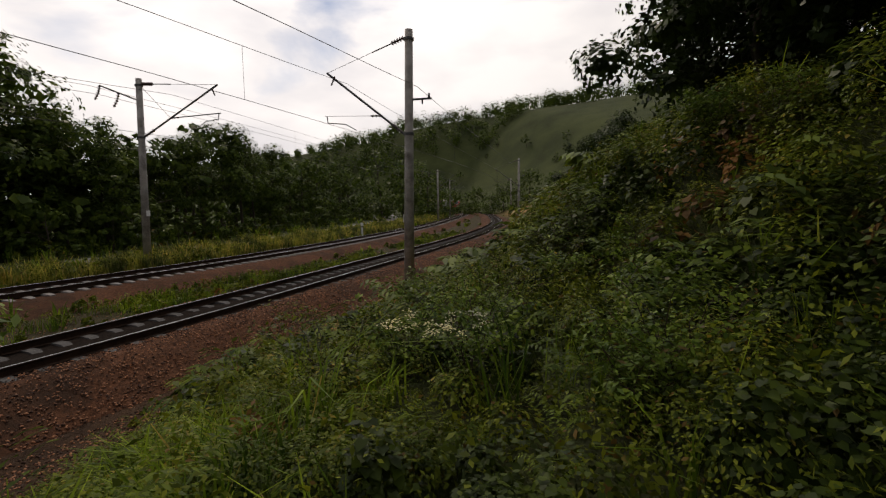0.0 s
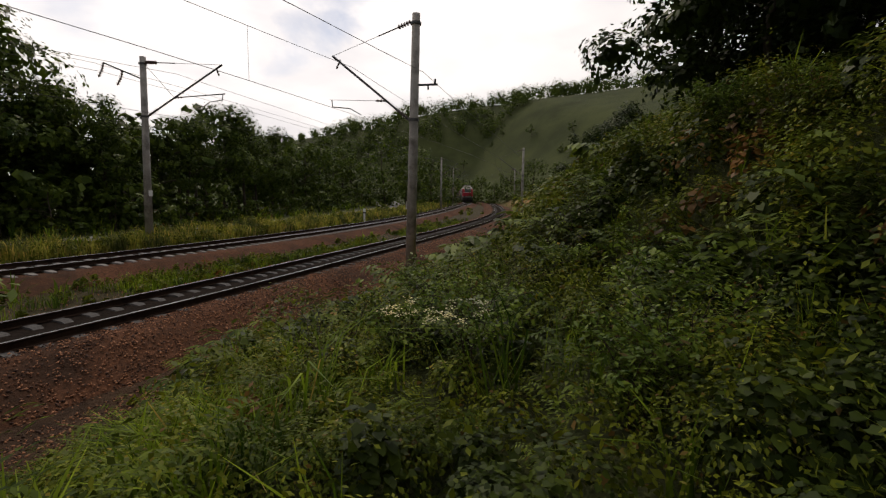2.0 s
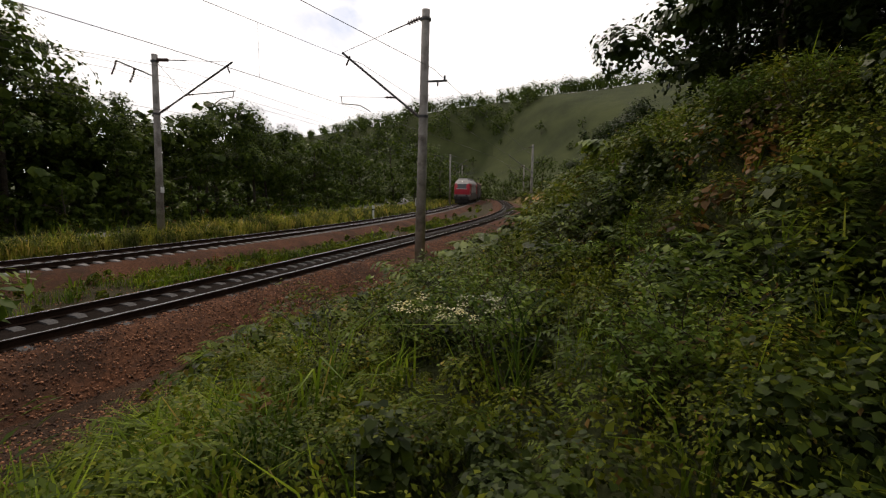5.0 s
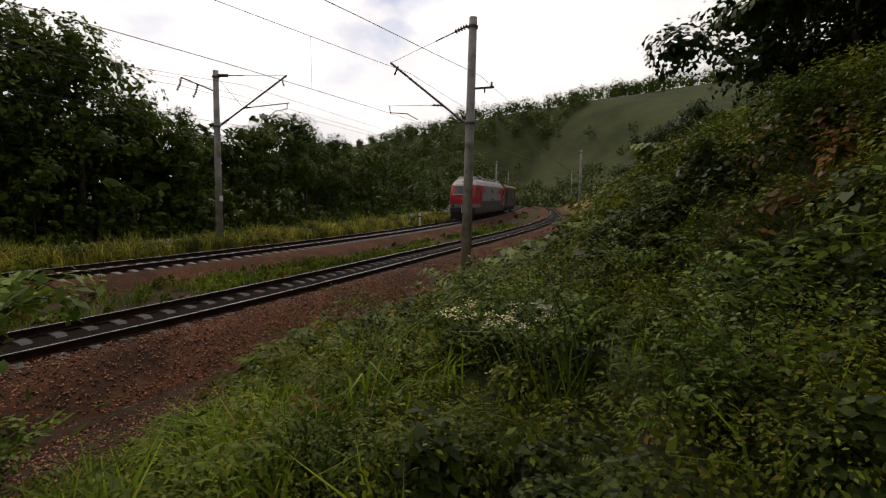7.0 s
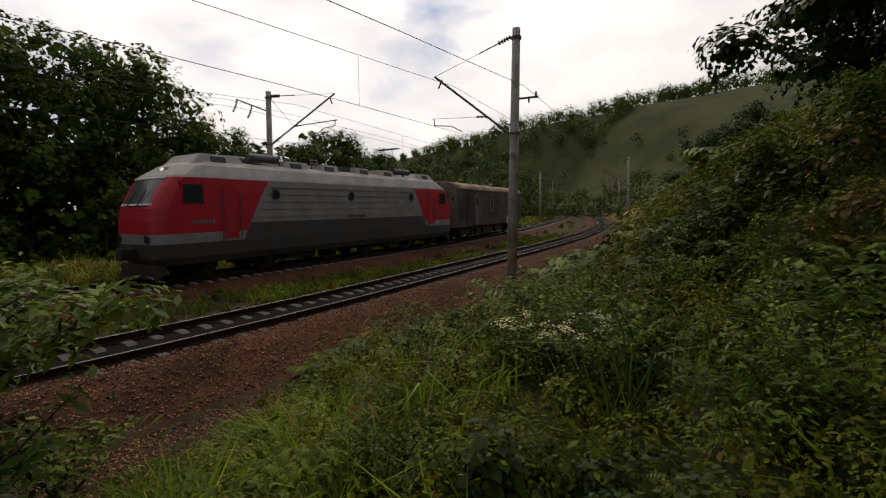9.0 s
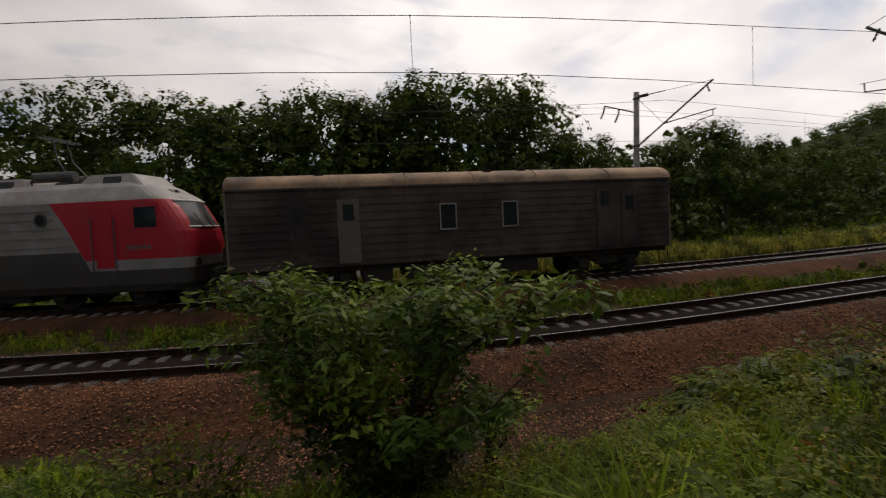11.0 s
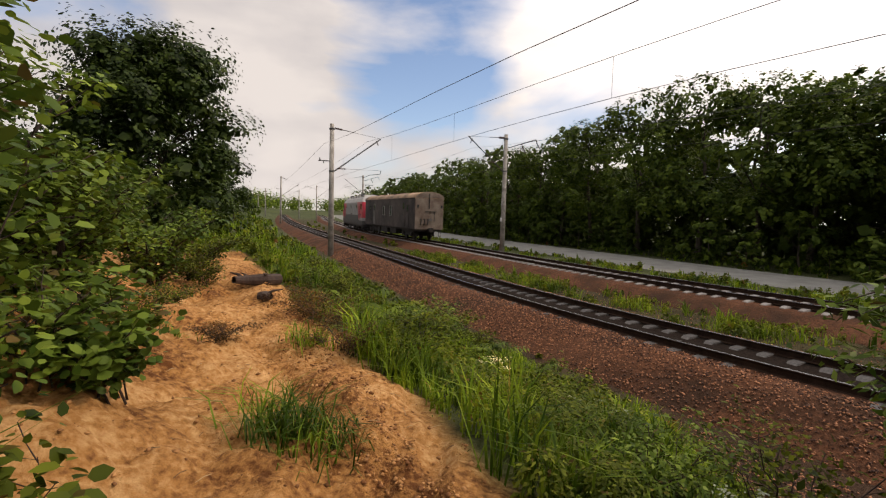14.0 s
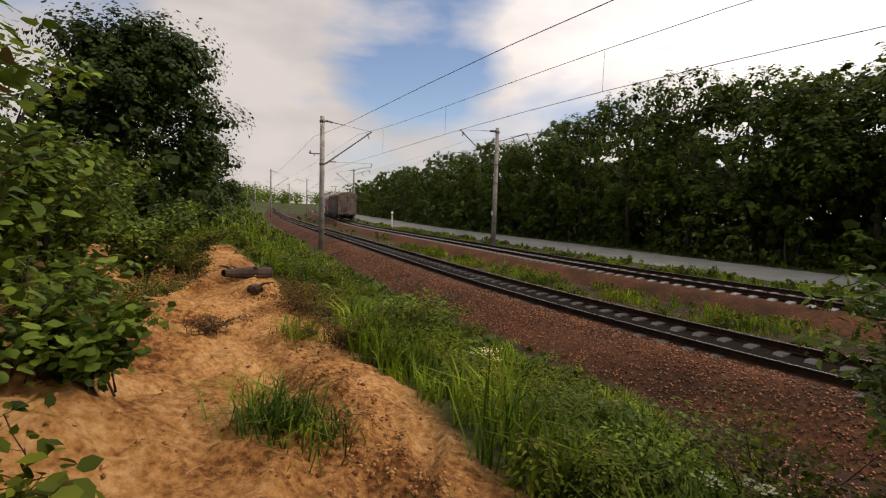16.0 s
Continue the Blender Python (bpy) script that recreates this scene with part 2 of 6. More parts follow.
LEAF_LIME = foliage("yellow_green_weed_leaves", (0.07, 0.10, 0.012), (0.17, 0.21, 0.03), (0.22, 0.18, 0.03), 0.08, 0.35, 0.42, 0.6)
LEAF_GRASS = foliage("grass_blades", (0.045, 0.095, 0.010), (0.19, 0.28, 0.034), (0.26, 0.21, 0.08), 0.012, 0.35, 0.45)
LEAF_PALE = foliage("pale_tall_grass", (0.10, 0.125, 0.03), (0.30, 0.31, 0.10), (0.36, 0.30, 0.14), 0.15, 0.35, 0.6)
LEAF_TREE = foliage("tree_leaves", (0.032, 0.058, 0.012), (0.105, 0.150, 0.026), dry_share=0.0, glow=0.32, mottled=0.5)
LEAF_OAK = foliage("dark_oak_leaves", (0.014, 0.028, 0.008), (0.045, 0.070, 0.016), dry_share=0.0, glow=0.2, mottled=0.5)
LEAF_BUSH = foliage("bush_leaves", (0.045, 0.085, 0.014), (0.165, 0.235, 0.042), dry_share=0.02, glow=0.28, mottled=0.7)
LEAF_DRY = foliage("reddish_dry_leaves", (0.11, 0.055, 0.025), (0.19, 0.11, 0.05), dry_share=0.0)
PETAL = foliage("white_petals", (0.6, 0.58, 0.5), (0.8, 0.78, 0.7), dry_share=0.0)


# ---------------------------------------------------------------- mesh tools
def link(name, data, parent=None, label=""):
    ob = new(name, data)
    if parent is not None:
        ob.parent = parent
    return tagged(ob, label)


def raw(name, verts, faces, material, parent=None, label="", smooth=False):
    """One mesh object from vertices and faces (lists or arrays)."""
    me = bpy.data.meshes.new(name)
    if isinstance(faces, np.ndarray):
        k = faces.shape[1]
        me.vertices.add(len(verts))
        me.vertices.foreach_set("co", np.asarray(verts, np.float32).ravel())
        me.loops.add(faces.size)
        me.loops.foreach_set("vertex_index", faces.astype(np.int32).ravel())
        me.polygons.add(len(faces))
        me.polygons.foreach_set("loop_start", np.arange(0, faces.size, k, dtype=np.int32))
        me.update(calc_edges=True)
    else:
        me.from_pydata([tuple(v) for v in verts], [], faces)
        me.update()
    me.materials.append(material)
    if smooth:
        me.polygons.foreach_set("use_smooth", [True] * len(me.polygons))
    return link(name, me, parent, label)


def part(name, bm, material, parent=None, label="", smooth=False):
    """Links a bmesh as ONE mesh object under a thing or under a part."""
    bmesh.ops.recalc_face_normals(bm, faces=bm.faces)
    me = bpy.data.meshes.new(name)
    bm.to_mesh(me)
    bm.free()
    me.materials.append(material)
    if smooth:
        me.polygons.foreach_set("use_smooth", [True] * len(me.polygons))
    return link(name, me, parent, label)


def add_box(bm, x, y, z, sx, sy, sz, m=None):
    """A box with its centre at x, y, z."""
    t = Matrix.Translation((x, y, z)) @ Matrix.Diagonal((sx, sy, sz, 1))
    return bmesh.ops.create_cube(bm, size=1, matrix=(m @ t) if m else t)["verts"]


def box(x, y, z, sx, sy, sz, bevel=0.0, m=None):
    bm = bmesh.new()
    add_box(bm, x, y, z, sx, sy, sz, m)
    if bevel:
        bmesh.ops.bevel(bm, geom=bm.edges[:], offset=bevel, segments=2, affect="EDGES")
    return bm


def add_rod(bm, a, b, r, r2=None, sides=8, caps=True):
    """A round bar from a to b."""
    a, b = Vector(a), Vector(b)
    d = b - a
    m = Matrix.Translation((a + b) / 2) @ d.to_track_quat("Z", "Y").to_matrix().to_4x4()
    bmesh.ops.create_cone(bm, cap_ends=caps, segments=sides, radius1=r, radius2=r if r2 is None else r2, depth=d.length, matrix=m)


def rod(a, b, r, r2=None, sides=8):
    bm = bmesh.new()
    add_rod(bm, a, b, r, r2, sides)
    return bm


def tube_arrays(points, radii, sides=6):
    """Vertices and faces of a bent tapering tube, as lists."""
    verts, faces = [], []
    pts = [Vector(p) for p in points]
    for i, p in enumerate(pts):
        d = (pts[min(i + 1, len(pts) - 1)] - pts[max(i - 1, 0)]).normalized()
        q = d.to_track_quat("Z", "Y")
        for k in range(sides):
            a = 2 * math.pi * k / sides
            verts.append(p + q @ Vector((math.cos(a) * radii[i], math.sin(a) * radii[i], 0)))
    for i in range(len(pts) - 1):
        for k in range(sides):
            k2 = (k + 1) % sides
            faces.append((i * sides + k, i * sides + k2, (i + 1) * sides + k2, (i + 1) * sides + k))
    return verts, faces


def thing(name, m, label, category, group="", kind=""):
    ob = new(name)
    ob.empty_display_size = 0.3
    ob.matrix_world = m
    return tagged(ob, label, category, group, kind)


# ---------------------------------------------------------------- plan of the two tracks
KNOTS = np.array([-260, -200, -130, -90, -60, -40, -25, -15, -7, 0, 7, 15, 25, 40, 60, 90, 130, 160, 200.0])
NEAR_X = np.array([-70.12, -54.12, -35.96, -26.37, -20.11, -16.37, -13.62, -11.84, -10.94, -11.01, -12.13, -14.06, -16.54, -20.73, -27.97, -42.19, -64.51, -88.0, -136.0])
FAR_X = np.array([-89.92, -70.99, -47.67, -36.26, -27.8, -24.18, -21.71, -20.13, -19.62, -19.94, -20.91, -22.42, -24.95, -29.91, -37.84, -51.41, -71.56, -96.0, -146.0])


class Track:
    """A smooth line through the knots; s runs along it in metres from the north end to the south end."""

    def __init__(self, xs):
        n, h = len(KNOTS), np.diff(KNOTS)
        a, b = np.zeros((n, n)), np.zeros(n)
        a[0, 0] = a[-1, -1] = 1
        for i in range(1, n - 1):
            a[i, i - 1], a[i, i], a[i, i + 1] = h[i - 1], 2 * (h[i - 1] + h[i]), h[i]
            b[i] = 6 * ((xs[i + 1] - xs[i]) / h[i] - (xs[i] - xs[i - 1]) / h[i - 1])
        self.xs, self.m = xs, np.linalg.solve(a, b)
        self.ty = np.arange(200, -260.01, -0.25)
        self.tx = self.x(self.ty)
        self.ts = np.r_[0, np.cumsum(np.hypot(np.diff(self.tx), np.diff(self.ty)))]

    def x(self, y):
        yc = np.clip(y, -260, 200)
        i = np.clip(np.searchsorted(KNOTS, yc) - 1, 0, len(KNOTS) - 2)
        h = KNOTS[i + 1] - KNOTS[i]
        a, c = (KNOTS[i + 1] - yc) / h, (yc - KNOTS[i]) / h
        v = a * self.xs[i] + c * self.xs[i + 1] + ((a**3 - a) * self.m[i] + (c**3 - c) * self.m[i + 1]) * h * h / 6
        return v + np.where(y > 200, -1.3, np.where(y < -260, 0.32, 0)) * (y - yc)

    def across(self, x, y):
        """How far a place lies to the east of the track."""
        xc = self.x(y)
        d = (self.x(y + 0.5) - self.x(y - 0.5))
        return (x - xc) / np.sqrt(1 + d * d)

    def place(self, s, side=0.0):
        """The point at s (side metres to the east) and the way in which the track runs there."""
        p = np.array([np.interp(s, self.ts, self.tx), np.interp(s, self.ts, self.ty)])
        q = np.array([np.interp(s + 0.6, self.ts, self.tx), np.interp(s + 0.6, self.ts, self.ty)])
        r = np.array([np.interp(s - 0.6, self.ts, self.tx), np.interp(s - 0.6, self.ts, self.ty)])
        d = (q - r) / np.linalg.norm(q - r)
        return p + np.array([-d[1], d[0]]) * side, d

    def s_at(self, y):
        return float(np.interp(-y, -self.ty, self.ts))


NEAR, FAR = Track(NEAR_X), Track(FAR_X)


def step(v, a, b):
    t = np.clip((v - a) / (b - a), 0, 1)
    return t * t * (3 - 2 * t)


def wave(x, y, size, seed=0):
    """Cheap smooth unevenness between -1 and 1, for arrays."""
    x, y = x / size + seed * 3.7, y / size - seed * 1.9
    return (np.sin(x * 1.7 + np.sin(y * 1.3) * 1.1) + np.sin(y * 2.1 + np.sin(x * 1.9 + 0.7) * 1.3) + 0.6 * np.sin(x * 3.7 - y * 3.1)) / 2.6


def ground_z(x, y):
    """The lie of the land: track beds, the verge, the cart path, the bank above it, the valley floor and the far hill."""
    x, y = np.asarray(x, float), np.asarray(y, float)
    un, uf = NEAR.across(x, y), -FAR.across(x, y)
    z = np.interp(un, [-2.4, 2.4, 3.4, 5.0, 7.0, 8.7, 11.2, 14.0], [-0.62, -0.62, -0.70, -0.45, 0.20, 0.82, 0.95, 1.1])
    z = np.where(un < 0, np.interp(uf, [-4, 2.4, 3.6, 5, 60], [-0.62, -0.62, -0.45, -0.35, -0.3]), z)
    foot = 12.0 - 5.9 * step(y, 3.0, 13.0) + 2.0 * step(-y, 12, 40)
    crest = (2.2 + 0.7 * step(y, 0, 10) - 1.0 * step(y, 16, 45) + 0.25 * wave(x, y, 9.0, 2)) * (1 - step(-y, 55, 120))
    z = z + crest * step(un, foot + 0.2, foot + 5.8) + 0.02 * np.clip(un - foot - 7, 0, 60)
    z = z + 0.07 * wave(x, y, 1.3, 1) * step(un, 4, 7) + 0.03 * wave(x, y, 0.45, 3) * step(un, 6, 8)
    z = z + (0.42 + 0.12 * wave(x, y, 1.1, 9)) * step(x + 0.15 * wave(x, y, 0.7, 4) - 0.05 * (y + 3), -0.75, 0.35) * step(-y, 2.6, 4.4) * (1 - step(-y, 15, 19))  # cut clay bank above the path
    r, bear = np.hypot(x, y), np.degrees(np.arctan2(-x, y))
    rise = np.interp(bear, [-130, -60, -20, 0, 12, 17, 24, 31, 44, 54, 62, 72, 84], [0, 8, 11.6, 11.8, 11.2, 10.7, 10.2, 9.5, 7.4, 4.8, 2.6, 1.2, 0])
    top = 2.6 + 300 * np.tan(np.radians(rise)) * (1 + 0.02 * wave(x, y, 40, 5))
    hill = top * step(r, 105, 330) * np.maximum(step(np.abs(un), 14, 75), step(r, 240, 320))
    return z + hill


def stony_margin(y):
    """How far the spilled ballast reaches east of the near track."""
    return np.interp(y, [-5.0, -2.5, 1.2, 3.0, 5.5], [3.0, 5.6, 5.4, 4.2, 3.0])


def path_share(x, y):
    """1 on the bare clay of the cart path and its cut bank, 0 off it."""
    a = np.interp(y, [-30, -20.5, -16, -9, -5.4, -2.7, 0.5, 2.0], [-2.6, -3.7, -3.4, -2.7, -2.2, -1.8, -1.2, -0.4])
    b = np.interp(y, [-30, -20.5, -16, -9, -5.0, -2.7, 0.5, 2.0], [-2.5, -2.2, 0.4, 0.9, 0.9, 0.8, 0.6, 0.0])
    edge = 0.25 * wave(x, y, 0.8, 4)
    return step(x + edge, a - 0.6, a - 0.1) * step(b - x + edge, -0.3, 0.3) * step(y, -23, -19) * step(1.5 - y, 0, 1.5)


def clay_relief(x, y):
    """Lumps and wheel ruts of the bare clay, above the lie of the land."""
    lumps = 0.07 * wave(x, y, 0.27, 6) + 0.05 * wave(x, y, 0.13, 7) + 0.09 * wave(x, y, 0.9, 8)
    ruts = -0.10 * np.exp(-((x + 1.55 - 0.07 * (y + 6)) / 0.22) ** 2) - 0.10 * np.exp(-((x + 0.1 - 0.07 * (y + 6)) / 0.25) ** 2)
    return path_share(x, y) * (lumps + ruts)


# ---------------------------------------------------------------- ground
GROUND = bpy.data.materials.new("ground_cover")
GROUND.use_nodes = True


def ground_material():
    """Soil, clay and meadow, told apart by the two masks stored on the sheet."""
    n, l = GROUND.node_tree.nodes, GROUND.node_tree.links
    p = n["Principled BSDF"]
    tc = n.new("ShaderNodeTexCoord")

    def noise_of(scale, detail=5.0, rough=0.6):
        t = n.new("ShaderNodeTexNoise")
        t.inputs["Scale"].default_value, t.inputs["Detail"].default_value, t.inputs["Roughness"].default_value = scale, detail, rough
        l.new(tc.outputs["Object"], t.inputs["Vector"])
        return t.outputs["Fac"]

    def ramp_of(fac, *stops):
        r = n.new("ShaderNodeValToRGB")
        e = r.color_ramp.elements
        e[0].position, e[0].color = stops[0][0], (*stops[0][1], 1)
        e[1].position, e[1].color = stops[-1][0], (*stops[-1][1], 1)
        for at, c in stops[1:-1]:
            e.new(at).color = (*c, 1)
        l.new(fac, r.inputs["Fac"])
        return r.outputs["Color"]

    def mix_of(fac, a, b):
        x = n.new("ShaderNodeMix")
        x.data_type = "RGBA"
        l.new(fac, x.inputs["Factor"])
        l.new(a, x.inputs["A"])
        l.new(b, x.inputs["B"])
        return x.outputs["Result"]

    coarse, fine = noise_of(0.9), noise_of(14.0, 6.0)
    both = n.new("ShaderNodeMix")
    both.data_type = "FLOAT"
    l.new(coarse, both.inputs["A"])
    l.new(fine, both.inputs["B"])
    grain = both.outputs["Result"]
    soil = ramp_of(grain, (0.35, (0.022, 0.028, 0.010)), (0.65, (0.075, 0.085, 0.028)))
    clay = ramp_of(grain, (0.39, (0.13, 0.048, 0.014)), (0.5, (0.40, 0.190, 0.060)), (0.63, (0.60, 0.355, 0.155)))
    meadow = ramp_of(noise_of(0.06, 8.0), (0.35, (0.032, 0.042, 0.014)), (0.65, (0.062, 0.074, 0.024)))
    bed = ramp_of(grain, (0.35, (0.020, 0.011, 0.006)), (0.65, (0.066, 0.036, 0.020)))
    masks = n.new("ShaderNodeVertexColor")
    masks.layer_name = "cover"
    split = n.new("ShaderNodeSeparateColor")
    l.new(masks.outputs["Color"], split.inputs["Color"])
    c = mix_of(split.outputs["Green"], soil, meadow)
    c = mix_of(split.outputs["Blue"], c, bed)
    c = mix_of(split.outputs["Red"], c, clay)
    l.new(c, p.inputs["Base Color"])
    p.inputs["Roughness"].default_value = 0.95
    p.inputs["Specular IOR Level"].default_value = 0.15
    b = n.new("ShaderNodeBump")
    b.inputs["Strength"].default_value, b.inputs["Distance"].default_value = 0.9, 0.09
    l.new(noise_of(9.0, 8.0, 0.7), b.inputs["Height"])
    l.new(b.outputs["Normal"], p.inputs["Normal"])


def build_ground():
    """One sheet from under the camera to the horizon, fine near the path and coarse far away."""
    rings = np.r_[0.003, np.linspace(0.12, 12, 130), 12 * (2600 / 12) ** np.linspace(0.008, 1, 130)]
    turns = 360
    a = np.arange(turns) * 2 * np.pi / turns
    x = (rings[:, None] * np.cos(a)).ravel() - 0.3
    y = (rings[:, None] * np.sin(a)).ravel() - 0.5
    z = ground_z(x, y)
    clay = path_share(x, y)
    z = z + clay_relief(x, y)
    v = np.c_[x, y, z]
    v = np.r_[v, [[-0.3, -0.5, ground_z(-0.3, -0.5)]]]
    i, k = np.meshgrid(np.arange(len(rings) - 1), np.arange(turns), indexing="ij")
    k2 = (k + 1) % turns
    f = np.stack([i * turns + k, (i + 1) * turns + k, (i + 1) * turns + k2, i * turns + k2], -1).reshape(-1, 4)
    ob = raw("ground", v, f, GROUND, smooth=True)
    un, uf, r = NEAR.across(x, y), -FAR.across(x, y), np.hypot(x, y)
    far_green = np.maximum(step(r, 90, 150), 0.55 * step(uf, 3.4, 4.5))
    bed = np.maximum(step(3.3 - np.abs(un), 0, 0.9), step(3.0 - np.abs(uf), 0, 0.9))
    bed = np.maximum(bed, 0.6 * (un < 0) * (uf < 0))
    bed = np.maximum(bed, (un > 0) * step(stony_margin(y) + 0.7 + 0.3 * wave(x, y, 0.6, 14) - un, 0, 0.9) * (r < 40))
    worn = 0.7 * np.exp(-((un - 7.5) / 3.0) ** 2 - ((y - 112) / 20.0) ** 2) + 0.75 * np.exp(-((x + 9.6 + 0.25 * (y - 11)) / 1.3) ** 2 - ((y - 12.5) / 5.0) ** 2)
    col = np.zeros((len(v), 4), np.float32)
    col[:-1, 0], col[:-1, 1], col[:-1, 2], col[:, 3] = np.clip(clay + worn, 0, 1), far_green, bed * (1 - step(r, 140, 200)), 1
    layer = ob.data.color_attributes.new("cover", "FLOAT_COLOR", "POINT")
    layer.data.foreach_set("color", col.ravel())
    return tagged(ob, "uneven green ground with a bare clay cart path and wooded hill", "ground", kind="structure")


ground_material()
build_ground()


def ribbon(track, inner, outer, z_in, z_out, ys, width_steps=2):
    """A strip along a track between two offsets to the east."""
    n = len(ys)
    v, f = [], []
    for y in ys:
        s = track.s_at(y)
        for q in range(width_steps + 1):
            w = q / width_steps
            p, _ = track.place(s, inner + (outer - inner) * w)
            v.append((p[0], p[1], z_in + (z_out - z_in) * w))
    for i in range(n - 1):
        for q in range(width_steps):
            a = i * (width_steps + 1) + q
            f.append((a, a + 1, a + width_steps + 2, a + width_steps + 1))
    return v, f


def build_road():
    """The pale road behind the far track: it swings away from the line in the north."""
    ys = np.r_[np.arange(-250, -60, 6), np.arange(-60, 60, 2.5), np.arange(60, 130, 5)]
    v, f = [], []
    for y in ys:
        s = FAR.s_at(y)
        a = np.interp(y, [-250, -40, 0, 25, 50, 80, 125], [5.2, 5.2, 5.6, 7.2, 8.5, 9.5, 22])
        b = np.interp(y, [-250, -40, 0, 25, 50, 80, 125], [13.0, 12.5, 12.0, 11.5, 13.0, 15, 30])
        for o, dz in ((a, 0.02), (a + 0.4, 0.055), ((a + b) / 2, 0.10), (b - 0.4, 0.055), (b, 0.02)):
            p, _ = FAR.place(s, -o)
            v.append((p[0], p[1], float(ground_z(p[0], p[1])) + dz))
    for i in range(len(ys) - 1):
        for q in range(4):
            f.append((i * 5 + q, i * 5 + q + 1, i * 5 + q + 6, i * 5 + q + 5))
    tagged(raw("road", v, f, ASPHALT, smooth=True), "pale grey asphalt road beside the railway", "road", kind="structure")


build_road()


# ---------------------------------------------------------------- tracks
def sweep(track, profile, side, y0, y1, pace=1.2):
    """A profile (across, up) carried along a track."""
    s0, s1 = track.s_at(y1), track.s_at(y0)
    n = int((s1 - s0) / pace) + 1
    v, f, k = [], [], len(profile)
    for i in range(n + 1):
        s = s0 + (s1 - s0) * i / n
        p, d = track.place(s, side)
        for a, u in profile:
            v.append((p[0] - d[1] * a, p[1] + d[0] * a, u))
    for i in range(n):
        for q in range(k):
            q2 = (q + 1) % k
            f.append((i * k + q, i * k + q2, (i + 1) * k + q2, (i + 1) * k + q))
    return v, f


RAIL_BODY = [(-0.075, -0.18), (0.075, -0.18), (0.075, -0.168), (0.014, -0.15), (0.010, -0.055), (0.036, -0.035), (0.036, -0.006), (-0.036, -0.006), (-0.036, -0.035), (-0.010, -0.055), (-0.014, -0.15), (-0.075, -0.168)]
RAIL_HEAD = [(-0.026, -0.006), (0.026, -0.006), (0.020, 0.0), (-0.020, 0.0)]
SLEEPER_LENGTH = 2.6


def sleeper_mesh(material):
    bm = bmesh.new()
    h, w = SLEEPER_LENGTH / 2, 0.14
    rows = []
    for y, top, ww in ((-h, -0.20, 0.11), (-h + 0.25, -0.165, w), (-0.45, -0.165, w), (-0.3, -0.23, 0.11), (0.3, -0.23, 0.11), (0.45, -0.165, w), (h - 0.25, -0.165, w), (h, -0.20, 0.11)):
        rows.append([bm.verts.new((-ww, y, -0.42)), bm.verts.new((-ww * 0.75, y, top)), bm.verts.new((ww * 0.75, y, top)), bm.verts.new((ww, y, -0.42))])
    for a, b in zip(rows, rows[1:]):
        for q in range(3):
            bm.faces.new((a[q], a[q + 1], b[q + 1], b[q]))
    bm.faces.new(rows[0])
    bm.faces.new(rows[-1][::-1])
    bmesh.ops.recalc_face_normals(bm, faces=bm.faces)
    me = bpy.data.meshes.new("sleeper")
    bm.to_mesh(me)
    bm.free()
    me.materials.append(material)
    return me


